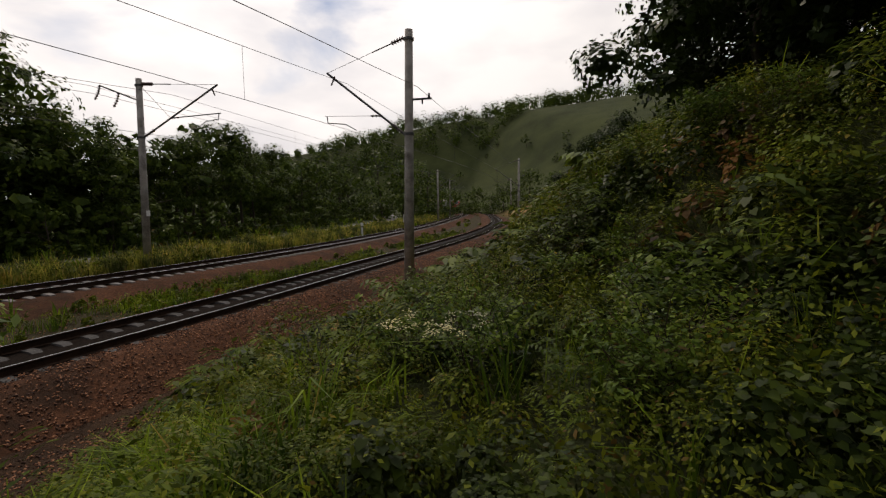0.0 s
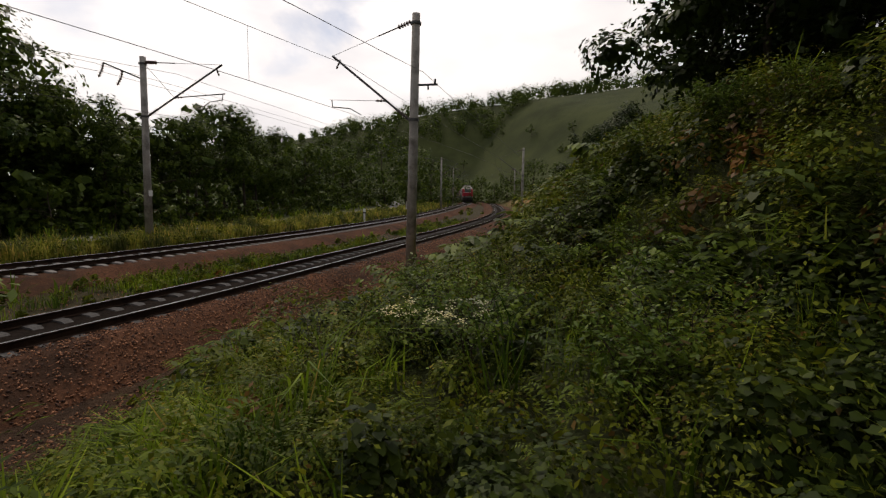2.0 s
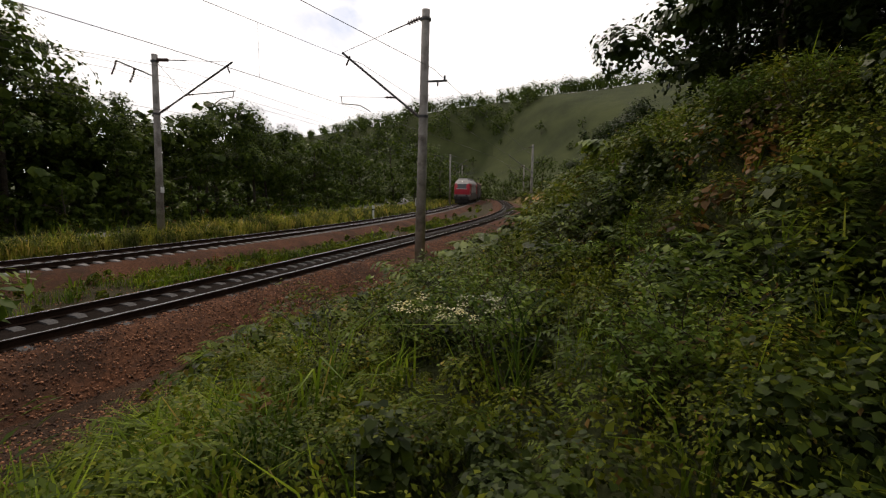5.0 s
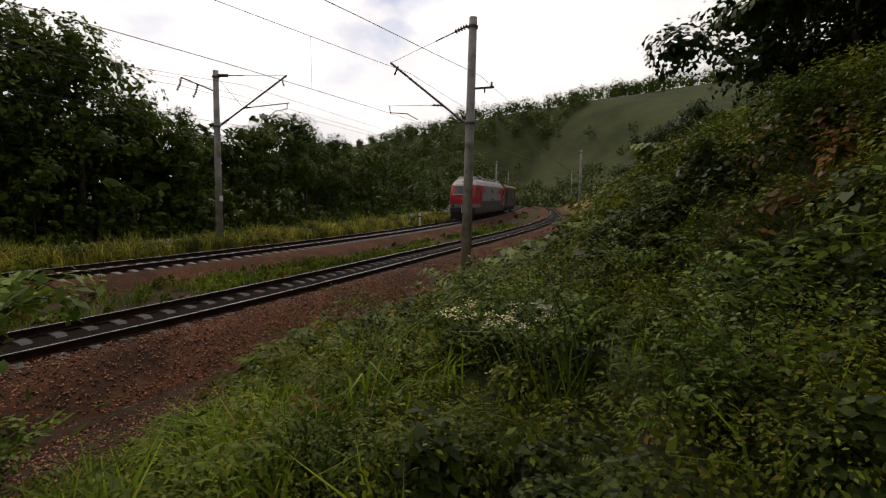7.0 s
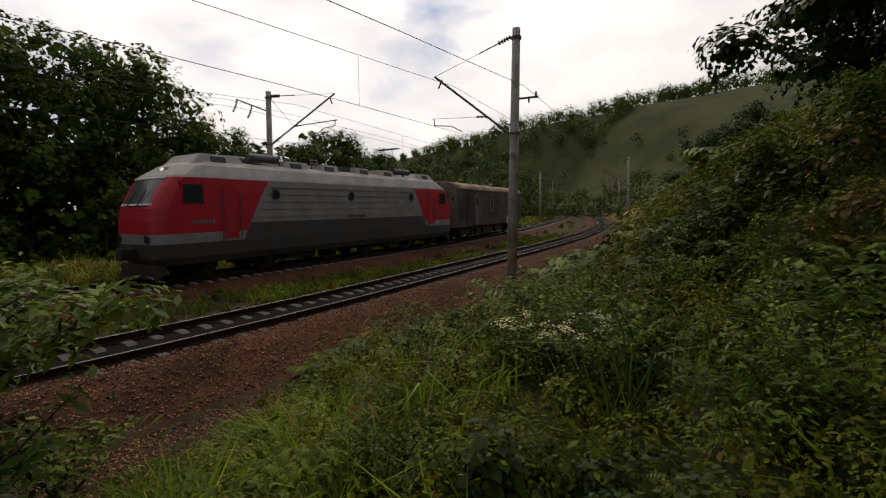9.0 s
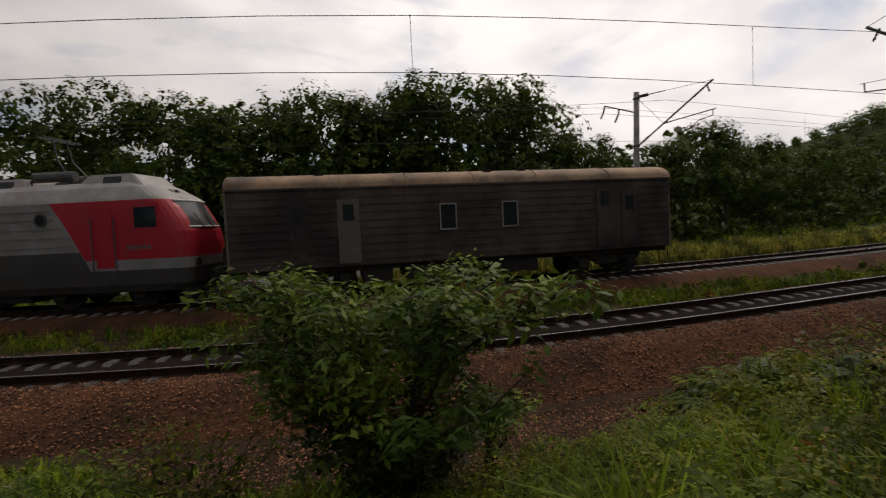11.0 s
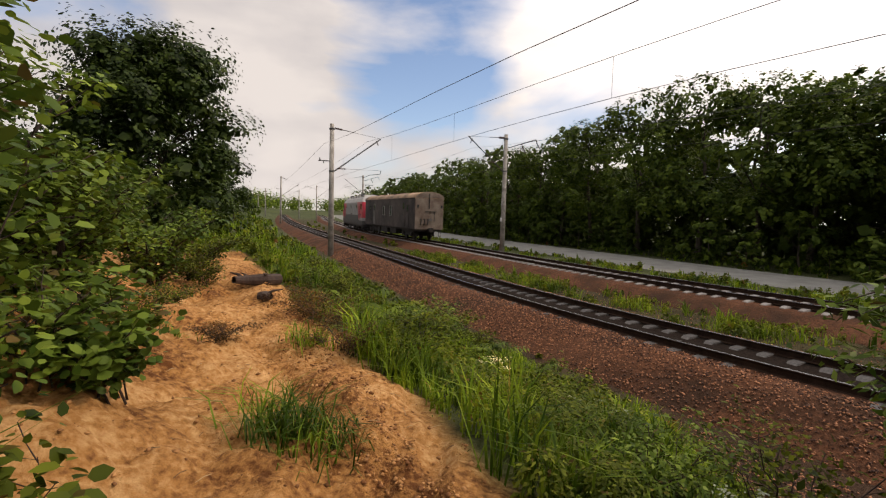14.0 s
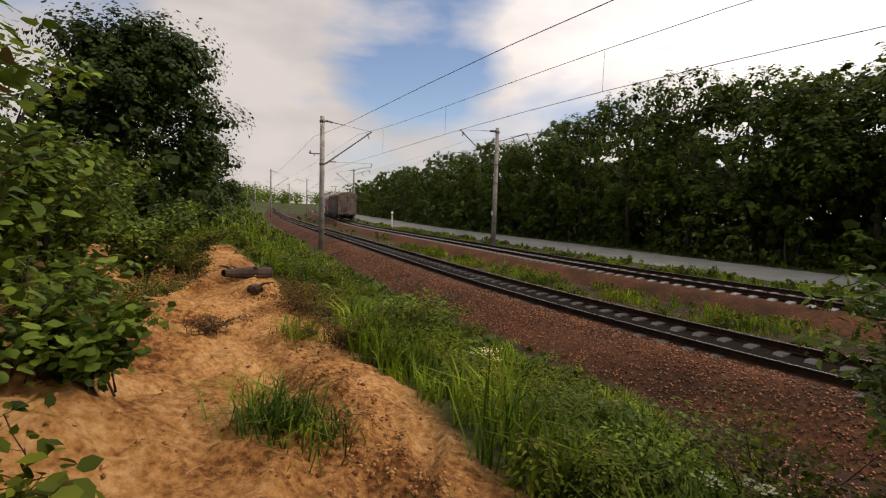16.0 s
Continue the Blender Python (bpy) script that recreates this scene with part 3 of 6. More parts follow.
def build_track(track, name, label, y0, y1, sleepers_from, bed_height, tie, shoulder):
    root = thing(name, Matrix.Identity(4), label, "railway track")
    for side in (-0.796, 0.796):
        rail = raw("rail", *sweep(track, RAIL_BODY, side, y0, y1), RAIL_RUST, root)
        raw("rail_head", *sweep(track, RAIL_HEAD, side, y0, y1), RAIL_TOP, rail, "polished steel running surface")
    # ballast bed with a crown between the sleepers and two shoulders
    rng = random.Random(5)
    prof = [(-3.1, -0.78), (-1.95, -0.27), (-1.5, shoulder), (-0.9, -0.215), (0, -0.255), (0.9, -0.215), (1.5, shoulder), (1.95, -0.27), (3.1, bed_height)]
    if shoulder > -0.2:
        prof[3:3] = [(-0.86, shoulder)]
        prof[-3:-3] = [(0.86, shoulder)]
    s0, s1 = track.s_at(y1), track.s_at(y0)
    n = int((s1 - s0) / 0.6)
    v, f, k = [], [], len(prof)
    for i in range(n + 1):
        p, d = track.place(s0 + (s1 - s0) * i / n)
        for a, u in prof:
            a2, u2 = a + rng.uniform(-0.06, 0.06), u + rng.uniform(-0.02, 0.012)
            v.append((p[0] - d[1] * a2, p[1] + d[0] * a2, u2))
    for i in range(n):
        for q in range(k - 1):
            f.append((i * k + q, i * k + q + 1, (i + 1) * k + q + 1, (i + 1) * k + q))
    raw("ballast_bed", v, f, BALLAST, root, "reddish crushed stone ballast", smooth=True)
    crib = [(-0.95, -0.22), (-0.72, -0.19), (0, -0.215), (0.72, -0.19), (0.95, -0.22)]
    v, f, k = [], [], len(crib)
    for i in range(n + 1):
        p, d = track.place(s0 + (s1 - s0) * i / n)
        for a, u in crib:
            u2 = u + rng.uniform(-0.02, 0.01)
            v.append((p[0] - d[1] * a, p[1] + d[0] * a, u2))
    for i in range(n):
        for q in range(k - 1):
            f.append((i * k + q, i * k + q + 1, (i + 1) * k + q + 1, (i + 1) * k + q))
    raw("crib_ballast", v, f, OILY, root, "oily dark stones between the rails", smooth=True)
    # sleepers: those near the path one by one, the rest as one mesh
    me = sleeper_mesh(tie)
    pace, near_end = 0.56, track.s_at(sleepers_from)
    rest_v, rest_f = [], []
    base_v = [tuple(q.co) for q in me.vertices]
    base_f = [tuple(q.vertices) for q in me.polygons]
    for i in range(int((s1 - s0) / pace)):
        s = s0 + i * pace
        p, d = track.place(s)
        m = Matrix.Translation((p[0], p[1], rng.uniform(-0.012, 0.006))) @ Matrix.Rotation(math.atan2(d[1], d[0]) + rng.uniform(-0.02, 0.02), 4, "Z")
        if near_end <= s < near_end + 290 * pace:
            ob = link("sleeper", me, root)
            ob.matrix_world = m
        else:
            at = len(rest_v)
            rest_v += [m @ Vector(q) for q in base_v]
            rest_f += [tuple(j + at for j in q) for q in base_f]
    tagged(raw("far_sleepers", rest_v, rest_f, tie, root), kind="stuff")
    return root


build_track(NEAR, "railway_track", "curving near railway track with dark rails on concrete sleepers", -255, 195, 88, -0.74, DARK_SLEEPER, -0.17)
build_track(FAR, "railway_track", "second railway track with worn rails on pale concrete sleepers", -255, 195, 66, -0.74, SLEEPER, -0.215)


# ---------------------------------------------------------------- masts and wires
def insulator(a, b, parent, discs=4, r=0.075):
    """A string of ribbed discs between two points."""
    a, b = Vector(a), Vector(b)
    bm = bmesh.new()
    add_rod(bm, a, b, 0.03, sides=6)
    for i in range(discs):
        c = a.lerp(b, (i + 0.5) / discs)
        d = (b - a).normalized() * 0.03
        add_rod(bm, c - d, c + d, r, r * 0.55, sides=8)
    return part("insulator", bm, PORCELAIN, parent, "brown ribbed insulator")


def mast(x, y, height, reach, label, feeder=False, arm_z=(5.9, 8.7), strut=3.1, lean=0.0):
    """A concrete mast; its own +x points to its track, at a distance of reach; strut: how far below the top the steady strut sits."""
    track = FAR if feeder else NEAR
    d = -1 if float(track.across(x, y)) > 0 else 1
    _, way = track.place(track.s_at(y))
    side = np.array([-way[1], way[0]]) * d
    g = float(ground_z(x, y)) - 0.1
    m = Matrix.Translation((x, y, g)) @ Matrix.Rotation(math.atan2(side[1], side[0]), 4, "Z") @ Matrix.Rotation(lean, 4, "Y")
    root = thing("catenary_mast", m, label, "catenary mast", "masts along the railway")
    top = height - g
    part("post", rod((0, 0, -0.4), (0, 0, top), 0.21, 0.15, 14), CONCRETE, root, "weathered round concrete post", True)
    z0, z1 = arm_z[0] - g, arm_z[1] - g
    for h in (z0, top - 0.35):
        part("clamp", rod((0, 0, h - 0.05), (0, 0, h + 0.05), 0.20, sides=14), STEEL, root, "steel clamp band")
    tip = Vector((reach + 0.3, 0, z1))
    foot = Vector((0.18, 0, z0))
    part("cantilever", rod(foot, tip, 0.045), STEEL, root, "sloping cantilever tube")
    insulator(foot.lerp(tip, 0.03), foot.lerp(tip, 0.16), root, 4, 0.085)
    hang = Vector((0.2, 0, top - 0.28))
    insulator(hang, hang.lerp(tip, 0.16), root, 5, 0.10)
    part("tie_rod", rod(hang.lerp(tip, 0.16), hang.lerp(tip, 0.40), 0.026, sides=6), STEEL, root)
    part("tie_wire", rod(hang.lerp(tip, 0.40), tip, 0.010, sides=6), STEEL, root)
    insulator((reach - 0.05, 0, z1 - 0.15), (reach + 0.12, 0, z1 - 0.50), root, 3, 0.05)
    # the strut leaves the cantilever where their heights meet, and carries the bent steady arm
    zs = top - strut
    joint = foot.lerp(tip, min(max((zs - z0) / (z1 - z0), 0.08), 0.6))
    end = Vector((reach + 0.45, 0, zs + 0.10))
    part("strut", rod(joint, end, 0.028 if feeder else 0.009, sides=6), STEEL, root, "level steady strut")
    bm = bmesh.new()
    add_rod(bm, end - Vector((0.12, 0, 0.0)), end - Vector((0.15, 0, 0.28)), 0.022, sides=6)
    add_rod(bm, end - Vector((0.15, 0, 0.28)), end - Vector((0.95, 0, 0.36)), 0.022, sides=6)
    add_rod(bm, end - Vector((0.95, 0, 0.36)), end - Vector((1.45, 0, 0.62)), 0.020, sides=6)
    part("steady_arm", bm, STEEL, root, "bent steady arm that holds the contact wire")
    insulator(joint, joint.lerp(end, 0.18), root, 3, 0.06)
    if feeder:
        part("brace_wire", rod((0.2, 0, top - 0.45), joint, 0.012, sides=5), STEEL, root)
        a, b = Vector((-0.1, 0, top - 1.1)), Vector((-2.9, 0, top - 0.15))
        part("feeder_arm", rod(a, b, 0.04), STEEL, root, "long arm for the feeder wires on the field side")
        for q in (0.5, 1.0):
            c = a.lerp(b, q)
            insulator(c, c + Vector((-0.12, 0, -0.35)), root, 3, 0.09)
            insulator(c + Vector((-0.12, 0, -0.35)), c + Vector((-0.42, 0, -0.72)), root, 3, 0.09)
    else:
        bm = bmesh.new()
        add_box(bm, -0.42, 0, top - 2.6, 1.0, 0.07, 0.07)
        add_rod(bm, (-0.82, 0, top - 2.57), (-0.82, 0, top - 2.40), 0.05, 0.035, sides=8)
        add_rod(bm, (-0.55, 0, top - 2.62), (-0.55, 0, top - 2.78), 0.035, sides=8)
        part("crossarm", bm, STEEL, root, "short feeder crossarm")
    part("plate", box(0.205, 0, 2.9, 0.02, 0.22, 0.3), WHITE_PAINT, root, "small faded white plate")
    return root


MAST_LABEL = "tall weathered concrete catenary mast beside the railway track"
for mx, my, mtop, lean in ((-11.0, 15.4, 9.3, -0.020), (-27.5, 67.3, 9.4, 0.0), (-51.0, 119.5, 9.4, 0.01), (-12.3, -33.4, 8.7, 0.0), (-26.8, -101.6, 9.4, 0.008), (-38.3, -163.6, 9.4, 0.0), (-51.0, -169.0, 9.4, 0.0), (-50.0, -227.0, 9.4, 0.0)):
    mast(mx, my, mtop, 3.25, MAST_LABEL, False, (5.4, 7.95), 3.15, lean)
mast(-26.9, 13.5, 9.4, 4.9, MAST_LABEL, True, (6.4, 8.75), 2.1, 0.030)
for mx, my, mtop in ((-51.6, 83.1, 9.8), (-67.5, 115.0, 9.6), (-85.9, 144.5, 9.8), (-25.8, -30.4, 9.15), (-38.4, -86.5, 9.6), (-45.2, -133.5, 9.6)):
    mast(mx, my, mtop, 3.1, MAST_LABEL, True, (6.2, 8.7), 2.3)


def strand(track, side, points, r, name, root):
    """A wire through points (y, z) along a track at a side offset; side may be a function of y."""
    pts = []
    for y, z in points:
        o = side(y) if callable(side) else side
        p, _ = track.place(track.s_at(y), o)
        pts.append((p[0], p[1], z))
    v, f = tube_arrays(pts, [r] * len(pts), 5)
    return raw(name, v, f, COPPER, root)


def wires(track, posts, label, extra):
    """Contact wire, sagging messenger wire and droppers from post to post."""
    root = thing("overhead_wires", Matrix.Identity(4), label, "overhead line")
    contact, messenger = [], []
    for a, b in zip(posts, posts[1:]):
        for i in range(16):
            w = i / 16
            y = a + (b - a) * w
            sag = 4 * w * (1 - w)
            contact.append((y, 5.85 - 0.04 * sag))
            messenger.append((y, 7.75 - 0.85 * sag))
            if i % 3 == 2:
                p, _ = track.place(track.s_at(y), 0.15)
                part("dropper", rod((p[0], p[1], contact[-1][1]), (p[0], p[1], messenger[-1][1]), 0.006, sides=4), COPPER, root)
    strand(track, 0.15, contact, 0.009, "contact_wire", root)
    strand(track, 0.15, messenger, 0.009, "messenger_wire", root)
    for side, z0, sag in extra:
        pts = []
        for a, b in zip(posts, posts[1:]):
            for i in range(12):
                w = i / 12
                pts.append((a + (b - a) * w, z0 - sag * 4 * w * (1 - w)))
        strand(track, side, pts, 0.010, "feeder_wire", root)


wires(NEAR, [195, 119.5, 67.3, 15.4, -33.4, -101.6, -163.6, -227, -255], "dark overhead contact wires above the near track", [(3.3, 7.35, 0.95)])
wires(FAR, [195, 144.5, 115, 83.1, 12.4, -30.4, -86.5, -142, -200, -255], "dark overhead contact wires above the second track", [(-4.6, 8.2, 0.5), (-5.1, 8.65, 0.5)])


def marker_post(x, y, h):
    root = thing("kilometre_post", Matrix.Translation((x, y, float(ground_z(x, y)))), "small white marker post with a dark cap by the track", "marker post", "marker posts by the track")
    part("post", box(0, 0, h / 2 - 0.1, 0.16, 0.16, h + 0.2, 0.02), WHITE_PAINT, root)
    part("cap", box(0, 0, h + 0.04, 0.22, 0.22, 0.14, 0.02), BLACK_PAINT, root, "dark cap")
    part("plate", box(0, 0, h + 0.28, 0.34, 0.06, 0.34, 0.02), WHITE_PAINT, root, "white plate")


marker_post(-33.0, 38.0, 0.9)
marker_post(-31.0, -57.3, 1.9)


# ---------------------------------------------------------------- the train
def ring(half_length, half_width, corner, cut):
    """A rounded rectangle in plan, anticlockwise from the front right; cut: where the painted bands end on the long sides."""
    pts = []
    for k in range(6):
        a = -math.pi / 2 + math.pi / 2 * k / 5
        pts.append((half_length - corner + corner * math.cos(a), -half_width + corner + corner * math.sin(a)))
    for k in range(6):
        a = math.pi / 2 * k / 5
        pts.append((half_length - corner + corner * math.cos(a), half_width - corner + corner * math.sin(a)))
    pts += [(cut, half_width), (0, half_width), (-cut, half_width)]
    back = [(-x, -y) for x, y in pts[:12]]
    pts += back
    pts += [(-cut, -half_width), (0, -half_width), (cut, -half_width)]
    return pts


def loft_bands(levels):
    """Faces between rings, sorted into painted bands: cab, side, stripe, skirt, roof, cap."""
    rings = [[Vector((x, y, z)) for x, y in ring(l, w, c, cut)] for z, l, w, c, cut, _ in levels]
    bands = {}
    n = len(rings[0])
    for i in range(len(rings) - 1):
        tag = levels[i][5]
        for k in range(n):
            k2 = (k + 1) % n
            quad = (rings[i][k], rings[i][k2], rings[i + 1][k2], rings[i + 1][k])
            mid = abs(k - 12.5) < 1.1 or abs(k - 27.5) < 1.1
            name = tag
            if tag == "body":
                name = "side_panel" if mid else ("cab_front" if quad[0].x > 0 else "cab_rear")
            elif tag == "stripe":
                name = "skirt_panel" if mid else ("cab_stripe_front" if quad[0].x > 0 else "cab_stripe_rear")
            bands.setdefault(name, []).append(quad)
    bands["roof_top"] = [tuple(rings[-1])]
    return bands


def band_part(name, quads, material, parent, label=""):
    bm = bmesh.new()
    for q in quads:
        bm.faces.new([bm.verts.new(p) for p in q])
    bmesh.ops.remove_doubles(bm, verts=bm.verts[:], dist=0.002)
    return part(name, bm, material, parent, label)


def bogie(parent, x, axles, wheel_r, label):
    """A bogie: side frames, springs, axle boxes, and its wheelsets."""
    b = part("bogie", box(x, 0, 0.72, 1.0, 2.0, 0.35, 0.04), UNDER, parent, label)
    span = (axles[-1] - axles[0]) / 2
    for sy in (-1.05, 1.05):
        bm = bmesh.new()
        add_box(bm, x, sy, 0.82, span * 2 + 0.9, 0.14, 0.24)
        add_box(bm, x, sy, 0.60, 1.1, 0.16, 0.24)
        for a in axles:
            add_box(bm, x + a, sy + math.copysign(0.06, sy), 0.56, 0.42, 0.2, 0.36)
            for e in (-0.3, 0.3):
                add_rod(bm, (x + a + e, sy, 0.62), (x + a + e, sy, 0.95), 0.09, sides=8)
        part("side_frame", bm, UNDER, b)
    for a in axles:
        bm = bmesh.new()
        for sy in (-0.80, 0.80):
            add_rod(bm, (x + a, sy - 0.065, wheel_r), (x + a, sy + 0.065, wheel_r), wheel_r, sides=24)
            add_rod(bm, (x + a, sy - math.copysign(0.09, sy), wheel_r), (x + a, sy - math.copysign(0.06, sy), wheel_r), wheel_r + 0.03, sides=24)
        add_rod(bm, (x + a, -0.9, wheel_r), (x + a, 0.9, wheel_r), 0.085, sides=10)
        part("wheelset", bm, UNDER, b, "worn steel wheelset")


def bars_of_text(parent, x, y, z, width, height, n, seed, material, turn=0.0):
    """Unreadable lettering as small plain bars."""
    rng = random.Random(seed)
    bm = bmesh.new()
    at = -width / 2
    for i in range(n):
        w = width / n * rng.uniform(0.55, 0.8)
        add_box(bm, x + (at + w / 2), y, z, w, 0.012, height)
        at += width / n
    part("lettering_bars", bm, material, parent, "row of small plain bars")


def stretch_up(root, k, kx):
    """Brings a vehicle's parts to its full height above the wheels and to its full length."""
    for ob in root.children_recursive:
        for q in ob.data.vertices:
            q.co.x *= kx
            q.co.z = q.co.z if q.co.z < 0.6 else 0.6 + (q.co.z - 0.6) * k


LOCO_LENGTH, LOCO_HALF = 20.2, 10.1


def pantograph(parent, x, up):
    bm = bmesh.new()
    z = 4.2
    for sy in (-0.55, 0.55):
        add_box(bm, x, sy, z, 1.7, 0.06, 0.08)
        for e in (-0.75, 0.75):
            add_rod(bm, (x + e, sy, z - 0.3), (x + e, sy, z), 0.06, sides=8)
    h = 1.35 if up else 0.18
    reach = 0.55 if up else 1.0
    for sy in (-0.5, 0.5):
        add_rod(bm, (x - 0.7, sy, z), (x - 0.7 + reach, sy * 0.7, z + h / 2), 0.03, sides=6)
        add_rod(bm, (x - 0.7 + reach, sy * 0.7, z + h / 2), (x, sy * 0.6, z + h), 0.025, sides=6)
    add_box(bm, x - 0.12, 0, z + h, 0.06, 1.7, 0.05)
    add_box(bm, x + 0.12, 0, z + h, 0.06, 1.7, 0.05)
    part("pantograph", bm, STEEL, parent, "raised pantograph" if up else "folded pantograph")


def build_locomotive():
    root = thing("electric_locomotive", Matrix.Identity(4), "red and grey electric locomotive with sloping cab fronts", "locomotive")
    #          z     half l  half w corner cut   band
    levels = [(0.62, 9.75, 1.36, 0.45, 6.77, "skirt"),
              (0.85, 9.95, 1.47, 0.50, 6.71, "skirt"),
              (1.30, 10.02, 1.50, 0.55, 6.60, "stripe"),
              (1.62, 10.05, 1.50, 0.60, 6.45, "body"),
              (2.05, 10.03, 1.50, 0.62, 6.20, "body"),
              (2.42, 9.95, 1.50, 0.62, 5.99, "body"),
              (2.80, 9.74, 1.495, 0.60, 5.75, "body"),
              (3.15, 9.51, 1.485, 0.58, 5.51, "body"),
              (3.42, 9.29, 1.47, 0.55, 5.30, "roof"),
              (3.50, 9.21, 1.44, 0.55, 5.30, "roof"),
              (3.85, 8.62, 1.24, 0.55, 6.2, "roof"),
              (4.00, 8.2, 1.05, 0.55, 6.1, "roof"),
              (4.05, 7.60, 0.75, 0.50, 6.0, "roof")]
    bands = loft_bands(levels)
    paint = {"skirt": (LOCO_DARK, "dark grey lower body"), "skirt_panel": (LOCO_DARK, "dark grey lower side"), "side_panel": (LOCO_GREY, "light grey ribbed side"),
             "cab_front": (LOCO_RED, "bright red cab end"), "cab_rear": (LOCO_RED, "bright red cab end"), "cab_stripe_front": (LOCO_GREY, "pale stripe round the cab"),
             "cab_stripe_rear": (LOCO_GREY, "pale stripe round the cab"), "roof": (LOCO_ROOF, "dusty white sloping roof"), "roof_top": (LOCO_ROOF, "dusty white roof")}
    made = {k: band_part(k, q, *[paint[k][0]], root, paint[k][1]) for k, q in bands.items()}
    # dark lower band of the long sides, slanted up at its ends
    for sy in (-1, 1):
        bm = bmesh.new()
        pts = [(-6.43, 1.60), (6.43, 1.60), (6.27, 1.90), (-6.27, 1.90)]
        out = [bm.verts.new((x, sy * 1.512, z)) for x, z in pts]
        inn = [bm.verts.new((x, sy * 1.40, z)) for x, z in pts]
        bm.faces.new(out)
        for q in range(4):
            bm.faces.new((out[q], out[(q + 1) % 4], inn[(q + 1) % 4], inn[q]))
        part("dark_side_band", bm, LOCO_DARK, made["side_panel"])
        for z in (2.1, 2.38, 2.66, 2.94, 3.2):
            w = 6.5 - (z - 1.62) * 0.62
            part("side_rib", box(0, sy * 1.505, z, 2 * w - 0.5, 0.03, 0.035), LOCO_GREY, made["side_panel"])
        for x in (-5.0, 0.3, 5.0):
            port = part("porthole", rod((x, sy * 1.44, 2.92), (x, sy * 1.53, 2.92), 0.22, sides=20), STEEL, made["side_panel"], "round dark porthole")
            part("pane", rod((x, sy * 1.50, 2.92), (x, sy * 1.536, 2.92), 0.17, sides=20), PANE, port)
        bars_of_text(made["side_panel"], 0.0, sy * 1.512, 2.02, 1.5, 0.16, 7, 3, LOCO_DARK)
        for sx in (-1, 1):
            cab = made["cab_front" if sx > 0 else "cab_rear"]
            win = part("cab_side_window", box(sx * 8.62, sy * 1.47, 2.88, 0.85, 0.08, 0.72, 0.05), PANE, cab, "dark cab side window")
            part("window_frame", box(sx * 8.62, sy * 1.462, 2.88, 0.98, 0.07, 0.86, 0.05), LOCO_RED, win)
            door = part("cab_door", box(sx * 7.15, sy * 1.50, 2.3, 0.62, 0.03, 1.85, 0.01), LOCO_RED, cab, "narrow red cab door")
            for e in (-0.4, 0.4):
                part("handrail", rod((sx * 7.15 + e, sy * 1.56, 1.2), (sx * 7.15 + e, sy * 1.56, 2.9), 0.02, sides=6), STEEL, door)
            bars_of_text(cab, sx * 8.3, sy * 1.507, 1.98, 0.9, 0.13, 6, 4 + sx, WAGON_DOOR)
    # windscreens with frames and wipers, roof lamps, buffer lamps
    for sx in (-1, 1):
        cab = made["cab_front" if sx > 0 else "cab_rear"]
        bm = bmesh.new()
        low, high = [], []
        for k in range(9):
            w = -1 + k / 4
            yy = w * 1.04
            bend = 0.05 * w * w + 0.05 * w ** 6
            low.append(bm.verts.new((sx * (9.945 - bend), yy, 2.56)))
            high.append(bm.verts.new((sx * (9.44 - bend), yy * 0.94, 3.36)))
        for a, b, c, d in zip(low, low[1:], high[1:], high):
            bm.faces.new((a, b, c, d))
        screen = part("windscreen", bm, CAB_GLASS, cab, "wide sloping windscreen", True)
        for z, x in ((2.54, 9.95), (3.385, 9.43)):
            bm = bmesh.new()
            for k in range(8):
                w0, w1 = -1 + k / 4, -1 + (k + 1) / 4
                add_rod(bm, (sx * (x + 0.01 - 0.05 * w0 * w0 - 0.05 * w0 ** 6), w0 * 1.04, z), (sx * (x + 0.01 - 0.05 * w1 * w1 - 0.05 * w1 ** 6), w1 * 1.04, z), 0.03, sides=6)
            part("windscreen_frame", bm, WHITE_PAINT, screen)
        for w in (-0.35, 0.35):
            part("wiper", rod((sx * 10.03, w, 2.48), (sx * 9.73, w + 0.12, 3.0), 0.02, sides=5), BLACK_PAINT, screen)
        lampbox = part("headlamp_housing", box(sx * 8.60, 0, 3.66, 0.6, 0.62, 0.24, 0.05), LOCO_ROOF, root)
        part("headlamp", rod((sx * 8.84, 0, 3.66), (sx * 8.915, 0, 3.66), 0.11, sides=16), HEADLAMP if sx > 0 else PANE, lampbox, "lit headlamp" if sx > 0 else "dark headlamp")
        for sy in (-0.95, 0.95):
            b = part("buffer_lamp", rod((sx * 9.9, sy, 1.47), (sx * 10.08, sy, 1.47), 0.14, sides=14), LOCO_DARK, cab)
            part("lamp_glass", rod((sx * 10.07, sy, 1.47), (sx * 10.095, sy, 1.47), 0.10, sides=14), PANE, b)
        bm = bmesh.new()
        add_box(bm, sx * 9.75, 0, 0.5, 0.35, 2.5, 0.3)
        add_box(bm, sx * 9.85, 0, 0.25, 0.1, 2.6, 0.25)
        part("pilot", bm, UNDER, root, "dark buffer beam and track guard")
        bm = bmesh.new()
        add_box(bm, sx * 10.15, 0, 1.0, 0.7, 0.28, 0.3)
        add_box(bm, sx * 10.45, 0, 1.0, 0.2, 0.36, 0.36)
        part("coupler", bm, UNDER, root, "automatic coupler")
